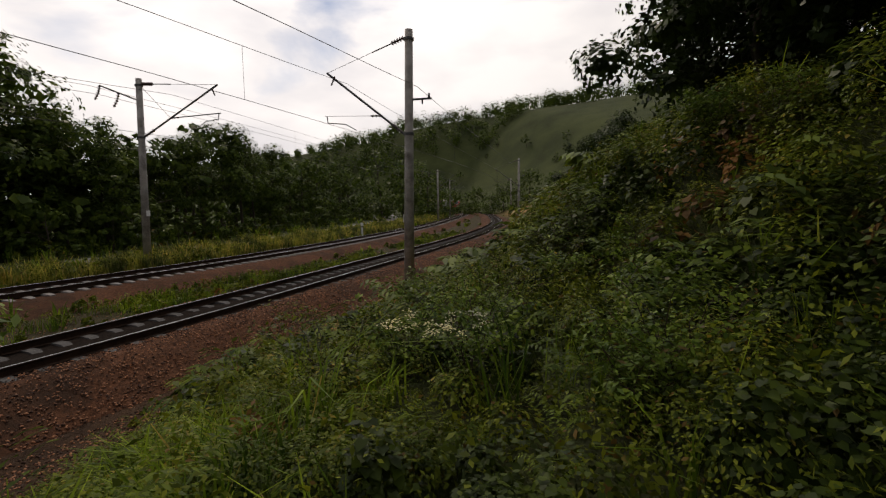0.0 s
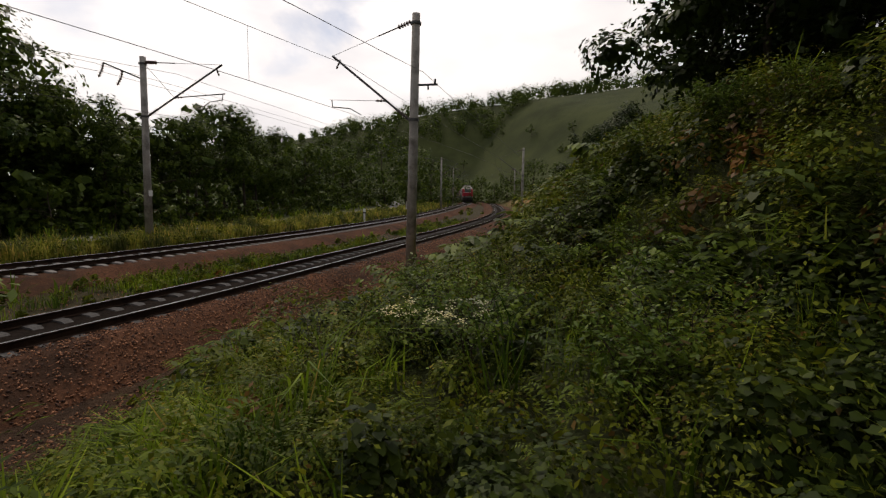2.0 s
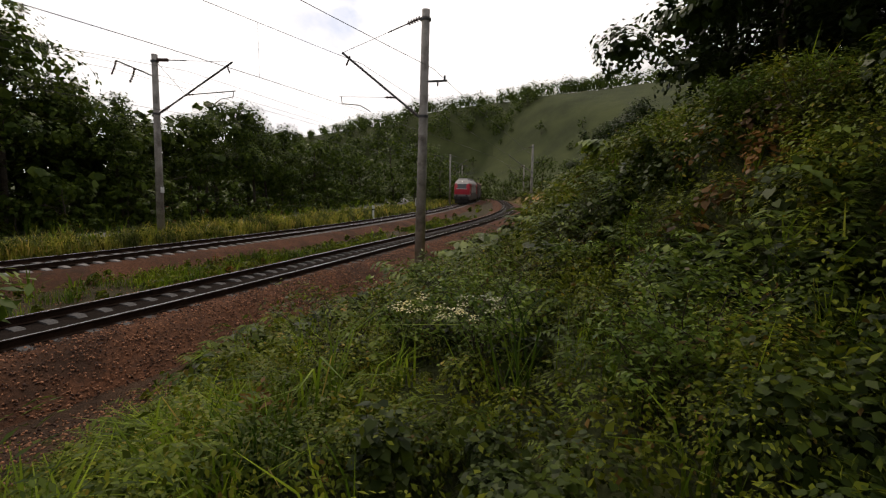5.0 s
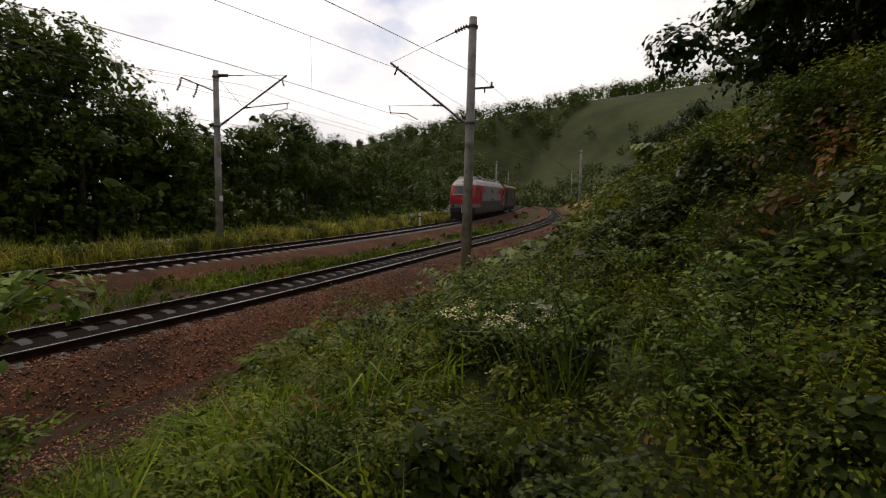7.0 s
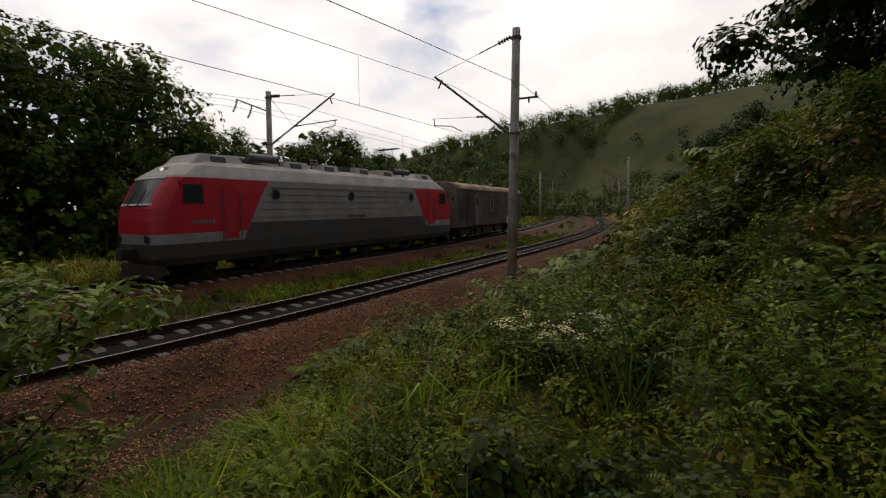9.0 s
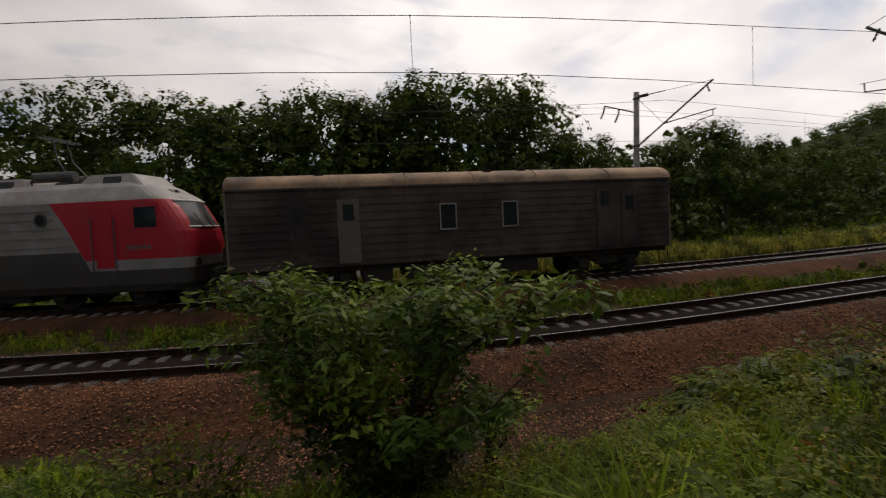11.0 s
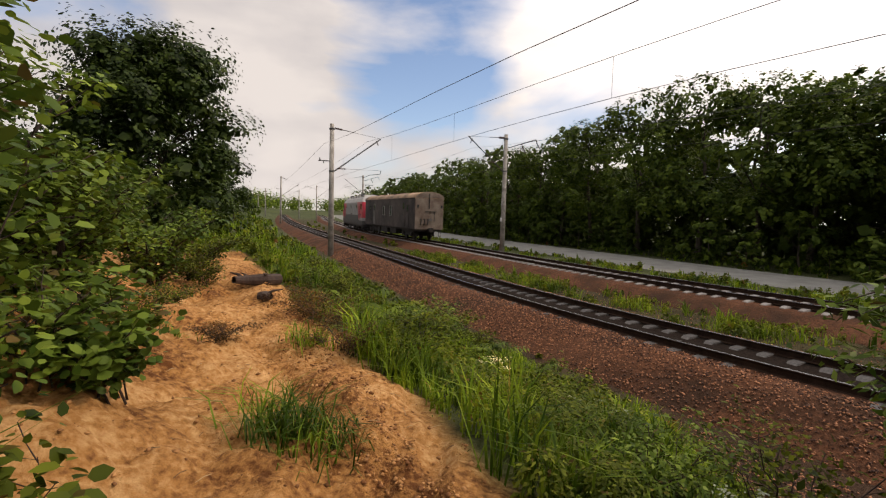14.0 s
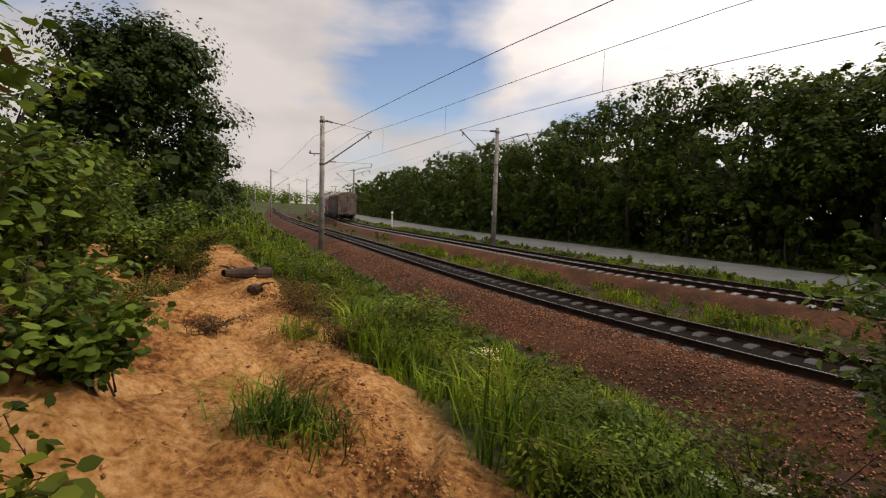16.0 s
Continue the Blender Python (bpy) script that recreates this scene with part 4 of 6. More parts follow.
    # roof equipment
    for x, l in ((7.15, 2.5), (-7.15, 2.5), (3.3, 1.5), (-3.3, 1.5), (1.2, 1.3), (-1.2, 1.3)):
        bm = bmesh.new()
        add_box(bm, x, 0, 4.06, l, 2.16, 0.44)
        for q in bm.verts:
            if q.co.z > 4.1:
                q.co.x = x + (q.co.x - x) * (0.62 if l > 2 else 0.86)
                q.co.y *= 0.84
        bmesh.ops.bevel(bm, geom=bm.edges[:], offset=0.04, segments=2, affect="EDGES")
        unit = part("roof_housing", bm, LOCO_ROOF, root, "white sloping roof cowl with dark louvres")
        for sy in (-1, 1):
            lean = Matrix.Translation((x + math.copysign(0.1, x), sy * 1.005, 4.08)) @ Matrix.Rotation(sy * 0.38, 4, "X")
            part("louvre", box(0, 0, 0, 0.62, 0.05, 0.24, 0.01, lean), BLACK_PAINT, unit, "dark louvre")
    for x in (5.0, -5.0):
        part("roof_reservoir", rod((x - 0.75, 0.72, 4.30), (x + 0.75, 0.72, 4.30), 0.16, sides=14), STEEL, root, "grey cylindrical roof reservoir")
        part("roof_reservoir", rod((x - 0.75, -0.72, 4.30), (x + 0.75, -0.72, 4.30), 0.16, sides=14), STEEL, root, "grey cylindrical roof reservoir")
    part("resistor_box", box(0.0, 0, 4.12, 1.0, 1.5, 0.34, 0.04), STEEL, root, "dark resistor box on the roof")
    pantograph(root, -4.7, True)
    pantograph(root, 4.7, False)
    for i, x in enumerate((-1.6, -1.0, 1.7, 2.0)):
        insulator((x, 0.5, 4.05), (x, 0.5, 4.55), root, 4, 0.1)
    # running gear
    for x in (-6.6, 0.0, 6.6):
        bogie(root, x, (-1.4, 1.4), 0.61, "two-axle bogie with grimy frame")
    for x in (-3.4, 3.4):
        part("equipment_box", box(x, 0, 0.62, 1.6, 2.4, 0.55, 0.04), UNDER, root, "grimy underfloor box")
    part("underframe", box(0, 0, 0.78, 19.2, 2.3, 0.18, 0.03), UNDER, root)
    stretch_up(root, 1.16, 21.1 / 20.2)
    return root


WAGON_LENGTH, WAGON_HALF = 18.8, 9.4


def build_wagon():
    root = thing("refrigerator_wagon", Matrix.Identity(4), "grimy grey-brown railway wagon with a rusty tan roof", "railway wagon")
    h, w = WAGON_HALF, 1.45
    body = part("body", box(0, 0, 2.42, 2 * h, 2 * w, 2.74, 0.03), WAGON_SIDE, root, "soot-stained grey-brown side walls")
    # arched roof
    arc = []
    for k in range(15):
        a = math.pi * k / 14
        arc.append(((w + 0.04) * math.cos(a), 3.72 + 0.60 * math.sin(a) ** 0.8))
    bm = bmesh.new()
    rows = []
    for x in (-h - 0.05, -h + 0.5, -4.7, 0, 4.7, h - 0.5, h + 0.05):
        rows.append([bm.verts.new((x, y, z)) for y, z in arc])
    for a, b in zip(rows, rows[1:]):
        for q in range(14):
            bm.faces.new((a[q], a[q + 1], b[q + 1], b[q]))
    bm.faces.new(rows[0])
    bm.faces.new(rows[-1][::-1])
    roof = part("roof", bm, WAGON_ROOF, root, "tan rust-stained arched roof", True)
    for x in (-6.4, -3.0, -0.2, 2.6, 5.2):
        bm = bmesh.new()
        for q in range(14):
            add_rod(bm, (x, arc[q][0] * 1.004, arc[q][1] + 0.01), (x, arc[q + 1][0] * 1.004, arc[q + 1][1] + 0.01), 0.022, sides=5)
        part("roof_seam", bm, WAGON_ROOF, roof)
    for x, y in ((7.5, 0.5), (6.0, 0.7), (4.2, -0.3), (-1.0, 0.8), (-2.6, 0.7), (-5.4, 0.2), (1.5, 0.3)):
        part("roof_vent", box(x, y, 4.27, 0.34, 0.26, 0.14, 0.03), UNDER, roof, "small rusty roof vent")
    part("roof_conduit", rod((-1.0, 0.98, 4.16), (5.6, 0.98, 4.16), 0.035, sides=6), UNDER, roof, "dark conduit along the roof")
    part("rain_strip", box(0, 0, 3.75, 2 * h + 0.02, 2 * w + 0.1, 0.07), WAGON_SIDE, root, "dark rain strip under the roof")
    # horizontal ribs of the side sheets, between the openings
    spans = ((-9.3, -7.8), (-5.7, -2.1), (-1.34, 0.57), (1.33, 4.48), (5.42, 6.43), (7.27, 9.3))
    for sy in (-1, 1):
        for a, b in spans:
            for q in range(9):
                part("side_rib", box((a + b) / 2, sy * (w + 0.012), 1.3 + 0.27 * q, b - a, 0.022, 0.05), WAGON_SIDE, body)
        # long side: service doors and framed windows
        for x, wd, hi, lo, mat, lab in ((4.95, 0.85, 3.35, 1.15, WAGON_DOOR, "pale worn service door"), (6.85, 0.75, 3.3, 1.2, WAGON_SIDE, "closed side hatch"), (-6.15, 0.85, 3.5, 1.2, WAGON_SIDE, "grimy side door"), (-7.35, 0.8, 3.3, 1.2, WAGON_SIDE, "dark side hatch")):
            d = part("door", box(x, sy * (w + 0.012), (hi + lo) / 2, wd, 0.06, hi - lo, 0.015), mat, body, lab)
            part("door_pane", box(x, sy * (w + 0.028), hi - 0.45, wd * 0.5, 0.05, 0.55, 0.01), PANE, d)
            part("door_handle", box(x + wd * 0.36, sy * (w + 0.055), (hi + lo) / 2 - 0.1, 0.04, 0.05, 0.22), STEEL, d)
        for x in (0.95, -1.72):
            frame_bm = bmesh.new()
            for e in (-0.33, 0.33):
                add_box(frame_bm, x + e, sy * (w + 0.02), 2.62, 0.05, 0.07, 0.92)
            for e in (-0.45, 0.45):
                add_box(frame_bm, x, sy * (w + 0.02), 2.62 + e, 0.62, 0.07, 0.05)
            win = part("window", frame_bm, FRAME_PAINT, body, "small window in a thin pale frame")
            part("pane", box(x, sy * (w + 0.005), 2.62, 0.61, 0.03, 0.86), PANE, win)
    # end walls of broad boards
    for sx in (-1, 1):
        end = part("end_wall", box(sx * (h + 0.02), 0, 2.42, 0.06, 2 * w - 0.02, 2.72, 0.01), WAGON_END, root, "pale dirty boarded end wall")
        for q in range(12):
            part("board", box(sx * (h + 0.06), 0, 1.16 + 0.224 * q, 0.05, 2 * w - 0.06, 0.195, 0.012), WAGON_END, end)
        bm = bmesh.new()
        ringv = [bm.verts.new((sx * (h + 0.065), y * 0.97, max(3.78, z - 0.03))) for y, z in arc]
        bm.faces.new(ringv)
        part("gable", bm, WAGON_END, end)
        for q in range(3):
            half = (1.2, 1.0, 0.6)[q]
            part("board", box(sx * (h + 0.07), 0, 3.88 + 0.13 * q, 0.04, 2 * half, 0.10, 0.01), WAGON_END, end)
        bm = bmesh.new()
        add_box(bm, sx * (h + 0.12), 0.05, 3.5, 0.05, 0.09, 1.3)
        for y, z in ((-0.45, 2.6), (0.15, 2.6)):
            add_box(bm, sx * (h + 0.13), y, z, 0.06, 0.55, 0.06)
        add_rod(bm, (sx * (h + 0.2), -0.45, 2.6), (sx * (h + 0.2), -0.45, 1.7), 0.025, sides=6)
        part("rusty_post", bm, UNDER, end, "rusty upright and brackets on the end wall")
        for y, z in ((-1.2, 3.05), (1.2, 3.05)):
            t = part("tail_lamp", box(sx * (h + 0.14), y, z, 0.12, 0.16, 0.26, 0.02), BLACK_PAINT, end, "dark tail lamp")
            part("lamp_glass", rod((sx * (h + 0.19), y, z + 0.02), (sx * (h + 0.215), y, z + 0.02), 0.05, sides=10), PANE, t)
        for k, y in enumerate((0.2, 0.55, 0.9)):
            bm = bmesh.new()
            pts = [(sx * (h + 0.1), y, 1.95), (sx * (h + 0.28), y, 1.9), (sx * (h + 0.30), y + 0.03, 1.6), (sx * (h + 0.18), y + 0.05, 1.45)]
            for a, b in zip(pts, pts[1:]):
                add_rod(bm, a, b, 0.05, sides=8)
            part("jumper_cable", bm, BLACK_PAINT, end, "black hanging jumper cable")
        bm = bmesh.new()
        add_rod(bm, (sx * (h + 0.1), -0.05, 1.9), (sx * (h + 0.26), -0.05, 1.9), 0.13, sides=14)
        part("round_socket", bm, WAGON_DOOR, end, "pale round socket cover")
        bm = bmesh.new()
        add_box(bm, sx * (h + 0.3), 0, 1.02, 0.7, 0.28, 0.3)
        add_box(bm, sx * (h + 0.6), 0, 1.02, 0.2, 0.38, 0.38)
        part("coupler", bm, UNDER, root, "automatic coupler")
        for y in (-1.15, 1.15):
            bm = bmesh.new()
            add_rod(bm, (sx * (h + 0.1), y, 1.0), (sx * (h + 0.1), y, 0.45), 0.02, sides=6)
            add_rod(bm, (sx * (h - 0.35), y, 1.0), (sx * (h - 0.35), y, 0.45), 0.02, sides=6)
            add_box(bm, sx * (h - 0.13), y, 0.45, 0.5, 0.16, 0.03)
            part("end_step", bm, UNDER, root, "small hanging shunter's step")
    # underframe
    part("sole_bar", box(0, 0, 0.98, 2 * h - 0.1, 2.5, 0.2, 0.02), UNDER, root, "dark underframe")
    for x, l in ((-1.9, 2.2), (1.4, 2.6), (3.9, 1.2)):
        part("equipment_box", box(x, 0, 0.66, l, 2.5, 0.5, 0.04), UNDER, root, "grimy underfloor box")
    for x in (-6.4, 6.4):
        bogie(root, x, (-1.2, 1.2), 0.475, "two-axle bogie of the wagon")
    stretch_up(root, 1.085, 17.9 / 18.8)
    return root


LOCOMOTIVE = build_locomotive()
WAGON = build_wagon()
# distance of the train's nose along the second track, by time
NOSE = [(0.0, 82.0), (1.0, 97.0), (2.0, 113.0), (3.0, 129.5), (3.5, 137.0), (4.6, 154.0), (5.8, 172.5), (6.5, 188.6), (7.0, 199.8), (7.5, 210.4), (8.0, 220.3), (8.2, 224.1),
        (9.2, 242.3), (10.3, 260.5), (10.5, 263.6), (11.0, 271.9), (11.5, 280.4), (12.0, 288.6), (12.5, 296.7), (13.0, 305.0), (13.5, 313.8), (14.0, 322.5),
        (14.5, 331.4), (15.0, 339.5), (15.5, 347.8), (16.0, 356.0)]


def riding(s_mid, pivots):
    """The pose of a vehicle whose two pivots stand on the second track."""
    a, _ = FAR.place(s_mid + pivots)
    b, _ = FAR.place(s_mid - pivots)
    c, d = (a + b) / 2, a - b
    return Matrix.Translation((c[0], c[1], 0.0)) @ Matrix.Rotation(math.atan2(d[1], d[0]), 4, "Z")


def motions():
    times = [i * 0.25 for i in range(65)]
    ss = np.interp(times, [t for t, _ in NOSE], [s for _, s in NOSE])
    walk(LOCOMOTIVE, [(t, riding(s - 10.55, 6.9)) for t, s in zip(times, ss)])
    walk(WAGON, [(t, riding(s - 21.1 - 0.8 - 8.95, 6.1)) for t, s in zip(times, ss)])


# ---------------------------------------------------------------- plants
def leaf_cards(points, normals, sizes, rng, aspect=0.55, fold=0.25):
    """Many folded leaves at once: arrays of vertices and four-cornered faces."""
    n = len(points)
    nrm = normals / np.maximum(np.linalg.norm(normals, axis=1, keepdims=True), 1e-6)
    side = np.cross(nrm, rng.normal(size=(n, 3)))
    side /= np.maximum(np.linalg.norm(side, axis=1, keepdims=True), 1e-6)
    along = np.cross(side, nrm)
    s = sizes[:, None]
    up = nrm * s * fold * aspect * 0.5
    v = np.stack([points - along * s * 0.5, points + side * s * aspect * 0.5 + up, points + along * s * 0.5, points - side * s * aspect * 0.5 + up], 1).reshape(-1, 3)
    f = np.arange(n * 4).reshape(-1, 4)
    return v, f


def round_leaves(points, normals, sizes, rng, aspect=0.75):
    """Broad six-cornered leaves."""
    n = len(points)
    nrm = normals / np.maximum(np.linalg.norm(normals, axis=1, keepdims=True), 1e-6)
    side = np.cross(nrm, rng.normal(size=(n, 3)))
    side /= np.maximum(np.linalg.norm(side, axis=1, keepdims=True), 1e-6)
    along = np.cross(side, nrm)
    s = sizes[:, None]
    ring = [points + along * s * a + side * s * aspect * b + nrm * s * abs(b) * 0.2 for a, b in ((-0.5, 0), (-0.28, 0.42), (0.14, 0.46), (0.55, 0), (0.14, -0.46), (-0.28, -0.42))]
    return np.stack(ring, 1).reshape(-1, 3), np.arange(n * 6).reshape(-1, 6)


def blades(roots, heights, widths, leans, rng):
    """Grass: each blade a strip of two bent quads."""
    n = len(roots)
    a = rng.uniform(0, 2 * np.pi, n)
    out = np.c_[np.cos(a), np.sin(a), np.zeros(n)]
    flat = np.c_[-np.sin(a), np.cos(a), np.zeros(n)]
    h, w, l = heights[:, None], widths[:, None], leans[:, None]
    up = np.array([0, 0, 1.0])
    p0, p1, p2 = roots, roots + up * h * 0.6 + out * l * h * 0.35, roots + up * h * (1 - 0.35 * l) + out * l * h * 1.0
    v = np.stack([p0 - flat * w / 2, p0 + flat * w / 2, p1 - flat * w / 2.2, p1 + flat * w / 2.2, p2 - flat * w / 12, p2 + flat * w / 12], 1).reshape(-1, 3)
    base = np.arange(n)[:, None] * 6
    f = np.concatenate([base + [0, 1, 3, 2], base + [2, 3, 5, 4]], 0)
    return v, f


def limb_tree(rng, height, trunk_r, spread, limbs, trunk_share=0.45, kinks=5):
    """A tapered trunk and its limbs: vertices, faces, and the limb tips."""
    verts, faces, tips = [], [], []

    def add(points, radii, sides):
        v, f = tube_arrays(points, radii, sides)
        at = len(verts)
        verts.extend(v)
        faces.extend([tuple(i + at for i in q) for q in f])

    bend = rng.normal(0, 0.03 * height, (kinks + 1, 2)).cumsum(0) * 0.5
    trunk = [(bend[i][0] - bend[0][0], bend[i][1] - bend[0][1], -0.4 + (height * 0.85 + 0.4) * i / kinks) for i in range(kinks + 1)]
    add(trunk, [trunk_r * (1.15 - 0.95 * i / kinks) for i in range(kinks + 1)], 8)
    for k in range(limbs):
        w = trunk_share + (0.98 - trunk_share) * rng.random()
        i = min(int(w * kinks), kinks - 1)
        t = w * kinks - i
        p = np.array(trunk[i]) * (1 - t) + np.array(trunk[i + 1]) * t
        a = rng.uniform(0, 2 * np.pi)
        reach = spread * (0.5 + 0.6 * rng.random()) * (1.15 - 0.6 * w)
        rise = reach * rng.uniform(0.25, 0.8)
        q = p + [math.cos(a) * reach * 0.5, math.sin(a) * reach * 0.5, rise * 0.6]
        e = p + [math.cos(a + 0.2) * reach, math.sin(a + 0.2) * reach, rise]
        add([p, q, e], [trunk_r * 0.38 * (1.2 - w), trunk_r * 0.22 * (1.2 - w), 0.02], 5)
        tips.append(e)
    return verts, faces, tips


def crown_points(rng, height, spread, low, lobes, per_lobe, leaf):
    """Leaves on the shells of many uneven lobes, so that the outline is broken and has gaps."""
    pts, nrm, size = [], [], []
    for k in range(lobes):
        t = rng.random()
        z = height * (low + (0.94 - low) * t)
        wide = spread * (1.0 - 0.55 * abs(t - 0.35) / 0.65) * math.sqrt(rng.random())
        a = rng.uniform(0, 2 * np.pi)
        c = np.array([math.cos(a) * wide, math.sin(a) * wide, z])
        r = spread * rng.uniform(0.26, 0.48)
        twigs = max(per_lobe // 8, 5)
        d = rng.normal(size=(twigs, 3))
        d[:, 2] += 0.55
        d /= np.linalg.norm(d, axis=1, keepdims=True)
        heart = d * r * rng.uniform(0.72, 0.98, (twigs, 1)) * [1, 1, 0.78]
        pick = rng.integers(0, twigs, per_lobe)
        d = d[pick]
        p = c + heart[pick] + np.clip(rng.normal(0, 0.11 * r, (per_lobe, 3)), -0.19 * r, 0.19 * r)
        pts.append(p)
        nrm.append(d + rng.normal(0, 0.26, (per_lobe, 3)) + [0, 0, 0.50])
        size.append(leaf * rng.uniform(0.6, 1.35, per_lobe))
        core = max(per_lobe // 10, 5)
        d = rng.normal(size=(core, 3))
        d /= np.linalg.norm(d, axis=1, keepdims=True)
        pts.append(c + d * r * rng.uniform(0.1, 0.55, (core, 1)) * [1, 1, 0.75])
        nrm.append(d)
        size.append(r * rng.uniform(0.22, 0.36, core))
    return np.concatenate(pts), np.concatenate(nrm), np.concatenate(size)


def tree_kind(seed, height, spread, low, lobes, per_lobe, leaf, name, label, category, material, trunk_r=0.2, limbs=10):
    """One tree of its kind at the origin, with trunk and crown."""
    rng = np.random.default_rng(seed)
    root = thing(name, Matrix.Identity(4), label, category, "trees and shrubs of the valley")
    v, f, _ = limb_tree(rng, height, trunk_r, spread, limbs)
    raw("trunk", v, f, BARK, root, "grey-brown trunk with limbs", True)
    p, n, s = crown_points(rng, height, spread, low, lobes, per_lobe, leaf)
    raw("crown", *leaf_cards(p, n, s, rng, 0.75), material, root, "dense dark green leaves")
    return root


def put(kind, x, y, turn, size, z=None):
    g = float(ground_z(x, y)) if z is None else z
    ob = copy_thing(kind, Matrix.Translation((x, y, g - 0.15)) @ Matrix.Rotation(turn, 4, "Z"))
    ob.scale = (size, size, size * (0.92 + 0.16 * ((x * 7.3 + y * 3.1) % 1.0)))
    return ob


def place_first(kind, x, y, turn, size):
    kind.matrix_world = Matrix.Translation((x, y, float(ground_z(x, y)) - 0.15)) @ Matrix.Rotation(turn, 4, "Z") @ Matrix.Diagonal((size, size, size, 1))


FOREST_LABEL = "tall leafy broadleaf tree at the edge of the wood"
SHRUB_LABEL = "low dense green shrub at the foot of the wood"
EDGE_KINDS = [tree_kind(81 + i, 12.0, 3.7 + 0.35 * (i % 3), (0.12, 0.34, 0.22, 0.40)[i], 38, 175, 0.26, "broadleaf_tree", FOREST_LABEL, "tree", LEAF_TREE, 0.2, 14) for i in range(4)]
KINDS = [tree_kind(11 + i, 12.0, 3.6 + 0.4 * (i % 3), (0.10, 0.2, 0.08, 0.3, 0.12)[i], 26, 78, 0.40, "broadleaf_tree", FOREST_LABEL, "tree", LEAF_TREE) for i in range(5)]
SHRUBS = [tree_kind(41 + i, 3.0, 1.7, 0.05, 12, 70, 0.26, "shrub", SHRUB_LABEL, "shrub", LEAF_TREE, 0.06, 6) for i in range(3)]
FAR_KINDS = [tree_kind(61 + i, 12.0, 4.4, 0.06, 12, 46, 0.85, "distant_tree", "small dark distant tree on the hillside", "tree", LEAF_TREE, 0.2, 4) for i in range(3)]
rng = random.Random(21)
first_used = set()


def plant(kinds, x, y, size):
    k = rng.randrange(len(kinds))
    key = kinds[k].name
    if key not in first_used:
        first_used.add(key)
        place_first(kinds[k], x, y, rng.uniform(0, 6.28), size)
    else:
        put(kinds[k], x, y, rng.uniform(0, 6.28), size)


def wood_height(x, y):
    """How tall the wood stands, by the way in which it is seen from the path."""
    b = math.degrees(math.atan2(-x, y))
    return float(np.interp(b, [20, 40, 50, 55, 59, 62, 66, 69, 73, 80, 90, 105, 120, 135, 150, 170], [10, 12.0, 11, 11.0, 11.4, 8.8, 9.2, 11.2, 13.0, 14.2, 13.2, 13.0, 13.0, 13.1, 12.0, 11.2]))


# the wood behind the road
for row, (off, gap) in enumerate(((16.5, 4.6), (21.5, 5.0), (28.0, 6.5))):
    s = FAR.s_at(92 if row < 2 else 80)
    while s < FAR.s_at(-235):
        p, _ = FAR.place(s)
        o = off + np.interp(p[1], [-300, 5, 25, 55, 95], [0, 0, 2, 4, 9]) + rng.uniform(-1.2, 1.2)
        q, _ = FAR.place(s, -o)
        h = wood_height(q[0], q[1]) * rng.uniform(0.86, 1.1) * (1.0 + 0.05 * row)
        plant((EDGE_KINDS if q[1] > -14 else EDGE_KINDS[0::2]) if row == 0 and -48 < q[1] < 48 else (KINDS if q[1] > -14 else KINDS[:3]) if (row == 0 or (row == 1 and rng.random() < 0.6)) and q[1] > -110 else FAR_KINDS, q[0], q[1], h / 12.0)
        s += gap * rng.uniform(0.8, 1.3) * (1.0 if p[1] > -110 else 1.6)
# undergrowth deep inside the wood
for off, last in ((19.5, -120), (24.5, -75)):
    s = FAR.s_at(30)
    while s < FAR.s_at(last):
        q, _ = FAR.place(s, -(off + rng.uniform(-0.8, 0.8)))
        plant(SHRUBS, q[0], q[1], rng.uniform(2.1, 2.9))
        s += rng.uniform(2.8, 3.8)
# shrubs along its foot
s = FAR.s_at(85)
while s < FAR.s_at(-170):
    p, _ = FAR.place(s)
    o = 13.9 + np.interp(p[1], [-300, 5, 25, 55, 95], [0, 0, 0.5, 2.5, 7.5]) + rng.uniform(-0.8, 0.9)
    q, _ = FAR.place(s, -o)
    plant(SHRUBS, q[0], q[1], rng.uniform(0.6, 1.35))
    s += rng.uniform(1.8, 3.4)


def by_bearing(bearing, dist):
    b = radians(bearing)
    return -math.sin(b) * dist, math.cos(b) * dist


# trees in the valley and on the hill
VALLEY = [tree_kind(101 + i, 12.0, 5.6, 0.02, 30, 105, 0.43, "broadleaf_tree", "broad round-crowned tree in the valley, leafy to the ground", "tree", LEAF_TREE, 0.2, 8) for i in range(2)]
for b, d, h in ((33, 118, 11), (36, 110, 12), (38.5, 104, 12.5), (34.5, 128, 12), (31.5, 135, 10.5), (30, 150, 11), (28, 140, 9.5), (27, 165, 12), (25.5, 150, 10), (24, 150, 12), (22.5, 132, 10), (21, 140, 12.5), (18, 120, 11), (15, 105, 9), (13, 92, 9.5), (11, 78, 9), (23, 118, 4.5), (20, 96, 5),
                (26, 135, 5), (40, 128, 9), (43, 120, 10), (46, 112, 10), (49, 120, 10), (52, 118, 11), (17, 150, 10), (14, 140, 11)):
    x, y = by_bearing(b, d)
    plant(VALLEY, x, y, h / 12 * (1.08 if b > 30 else 0.72))
pts, nrm, big = [], [], []
ridge = np.random.default_rng(31)
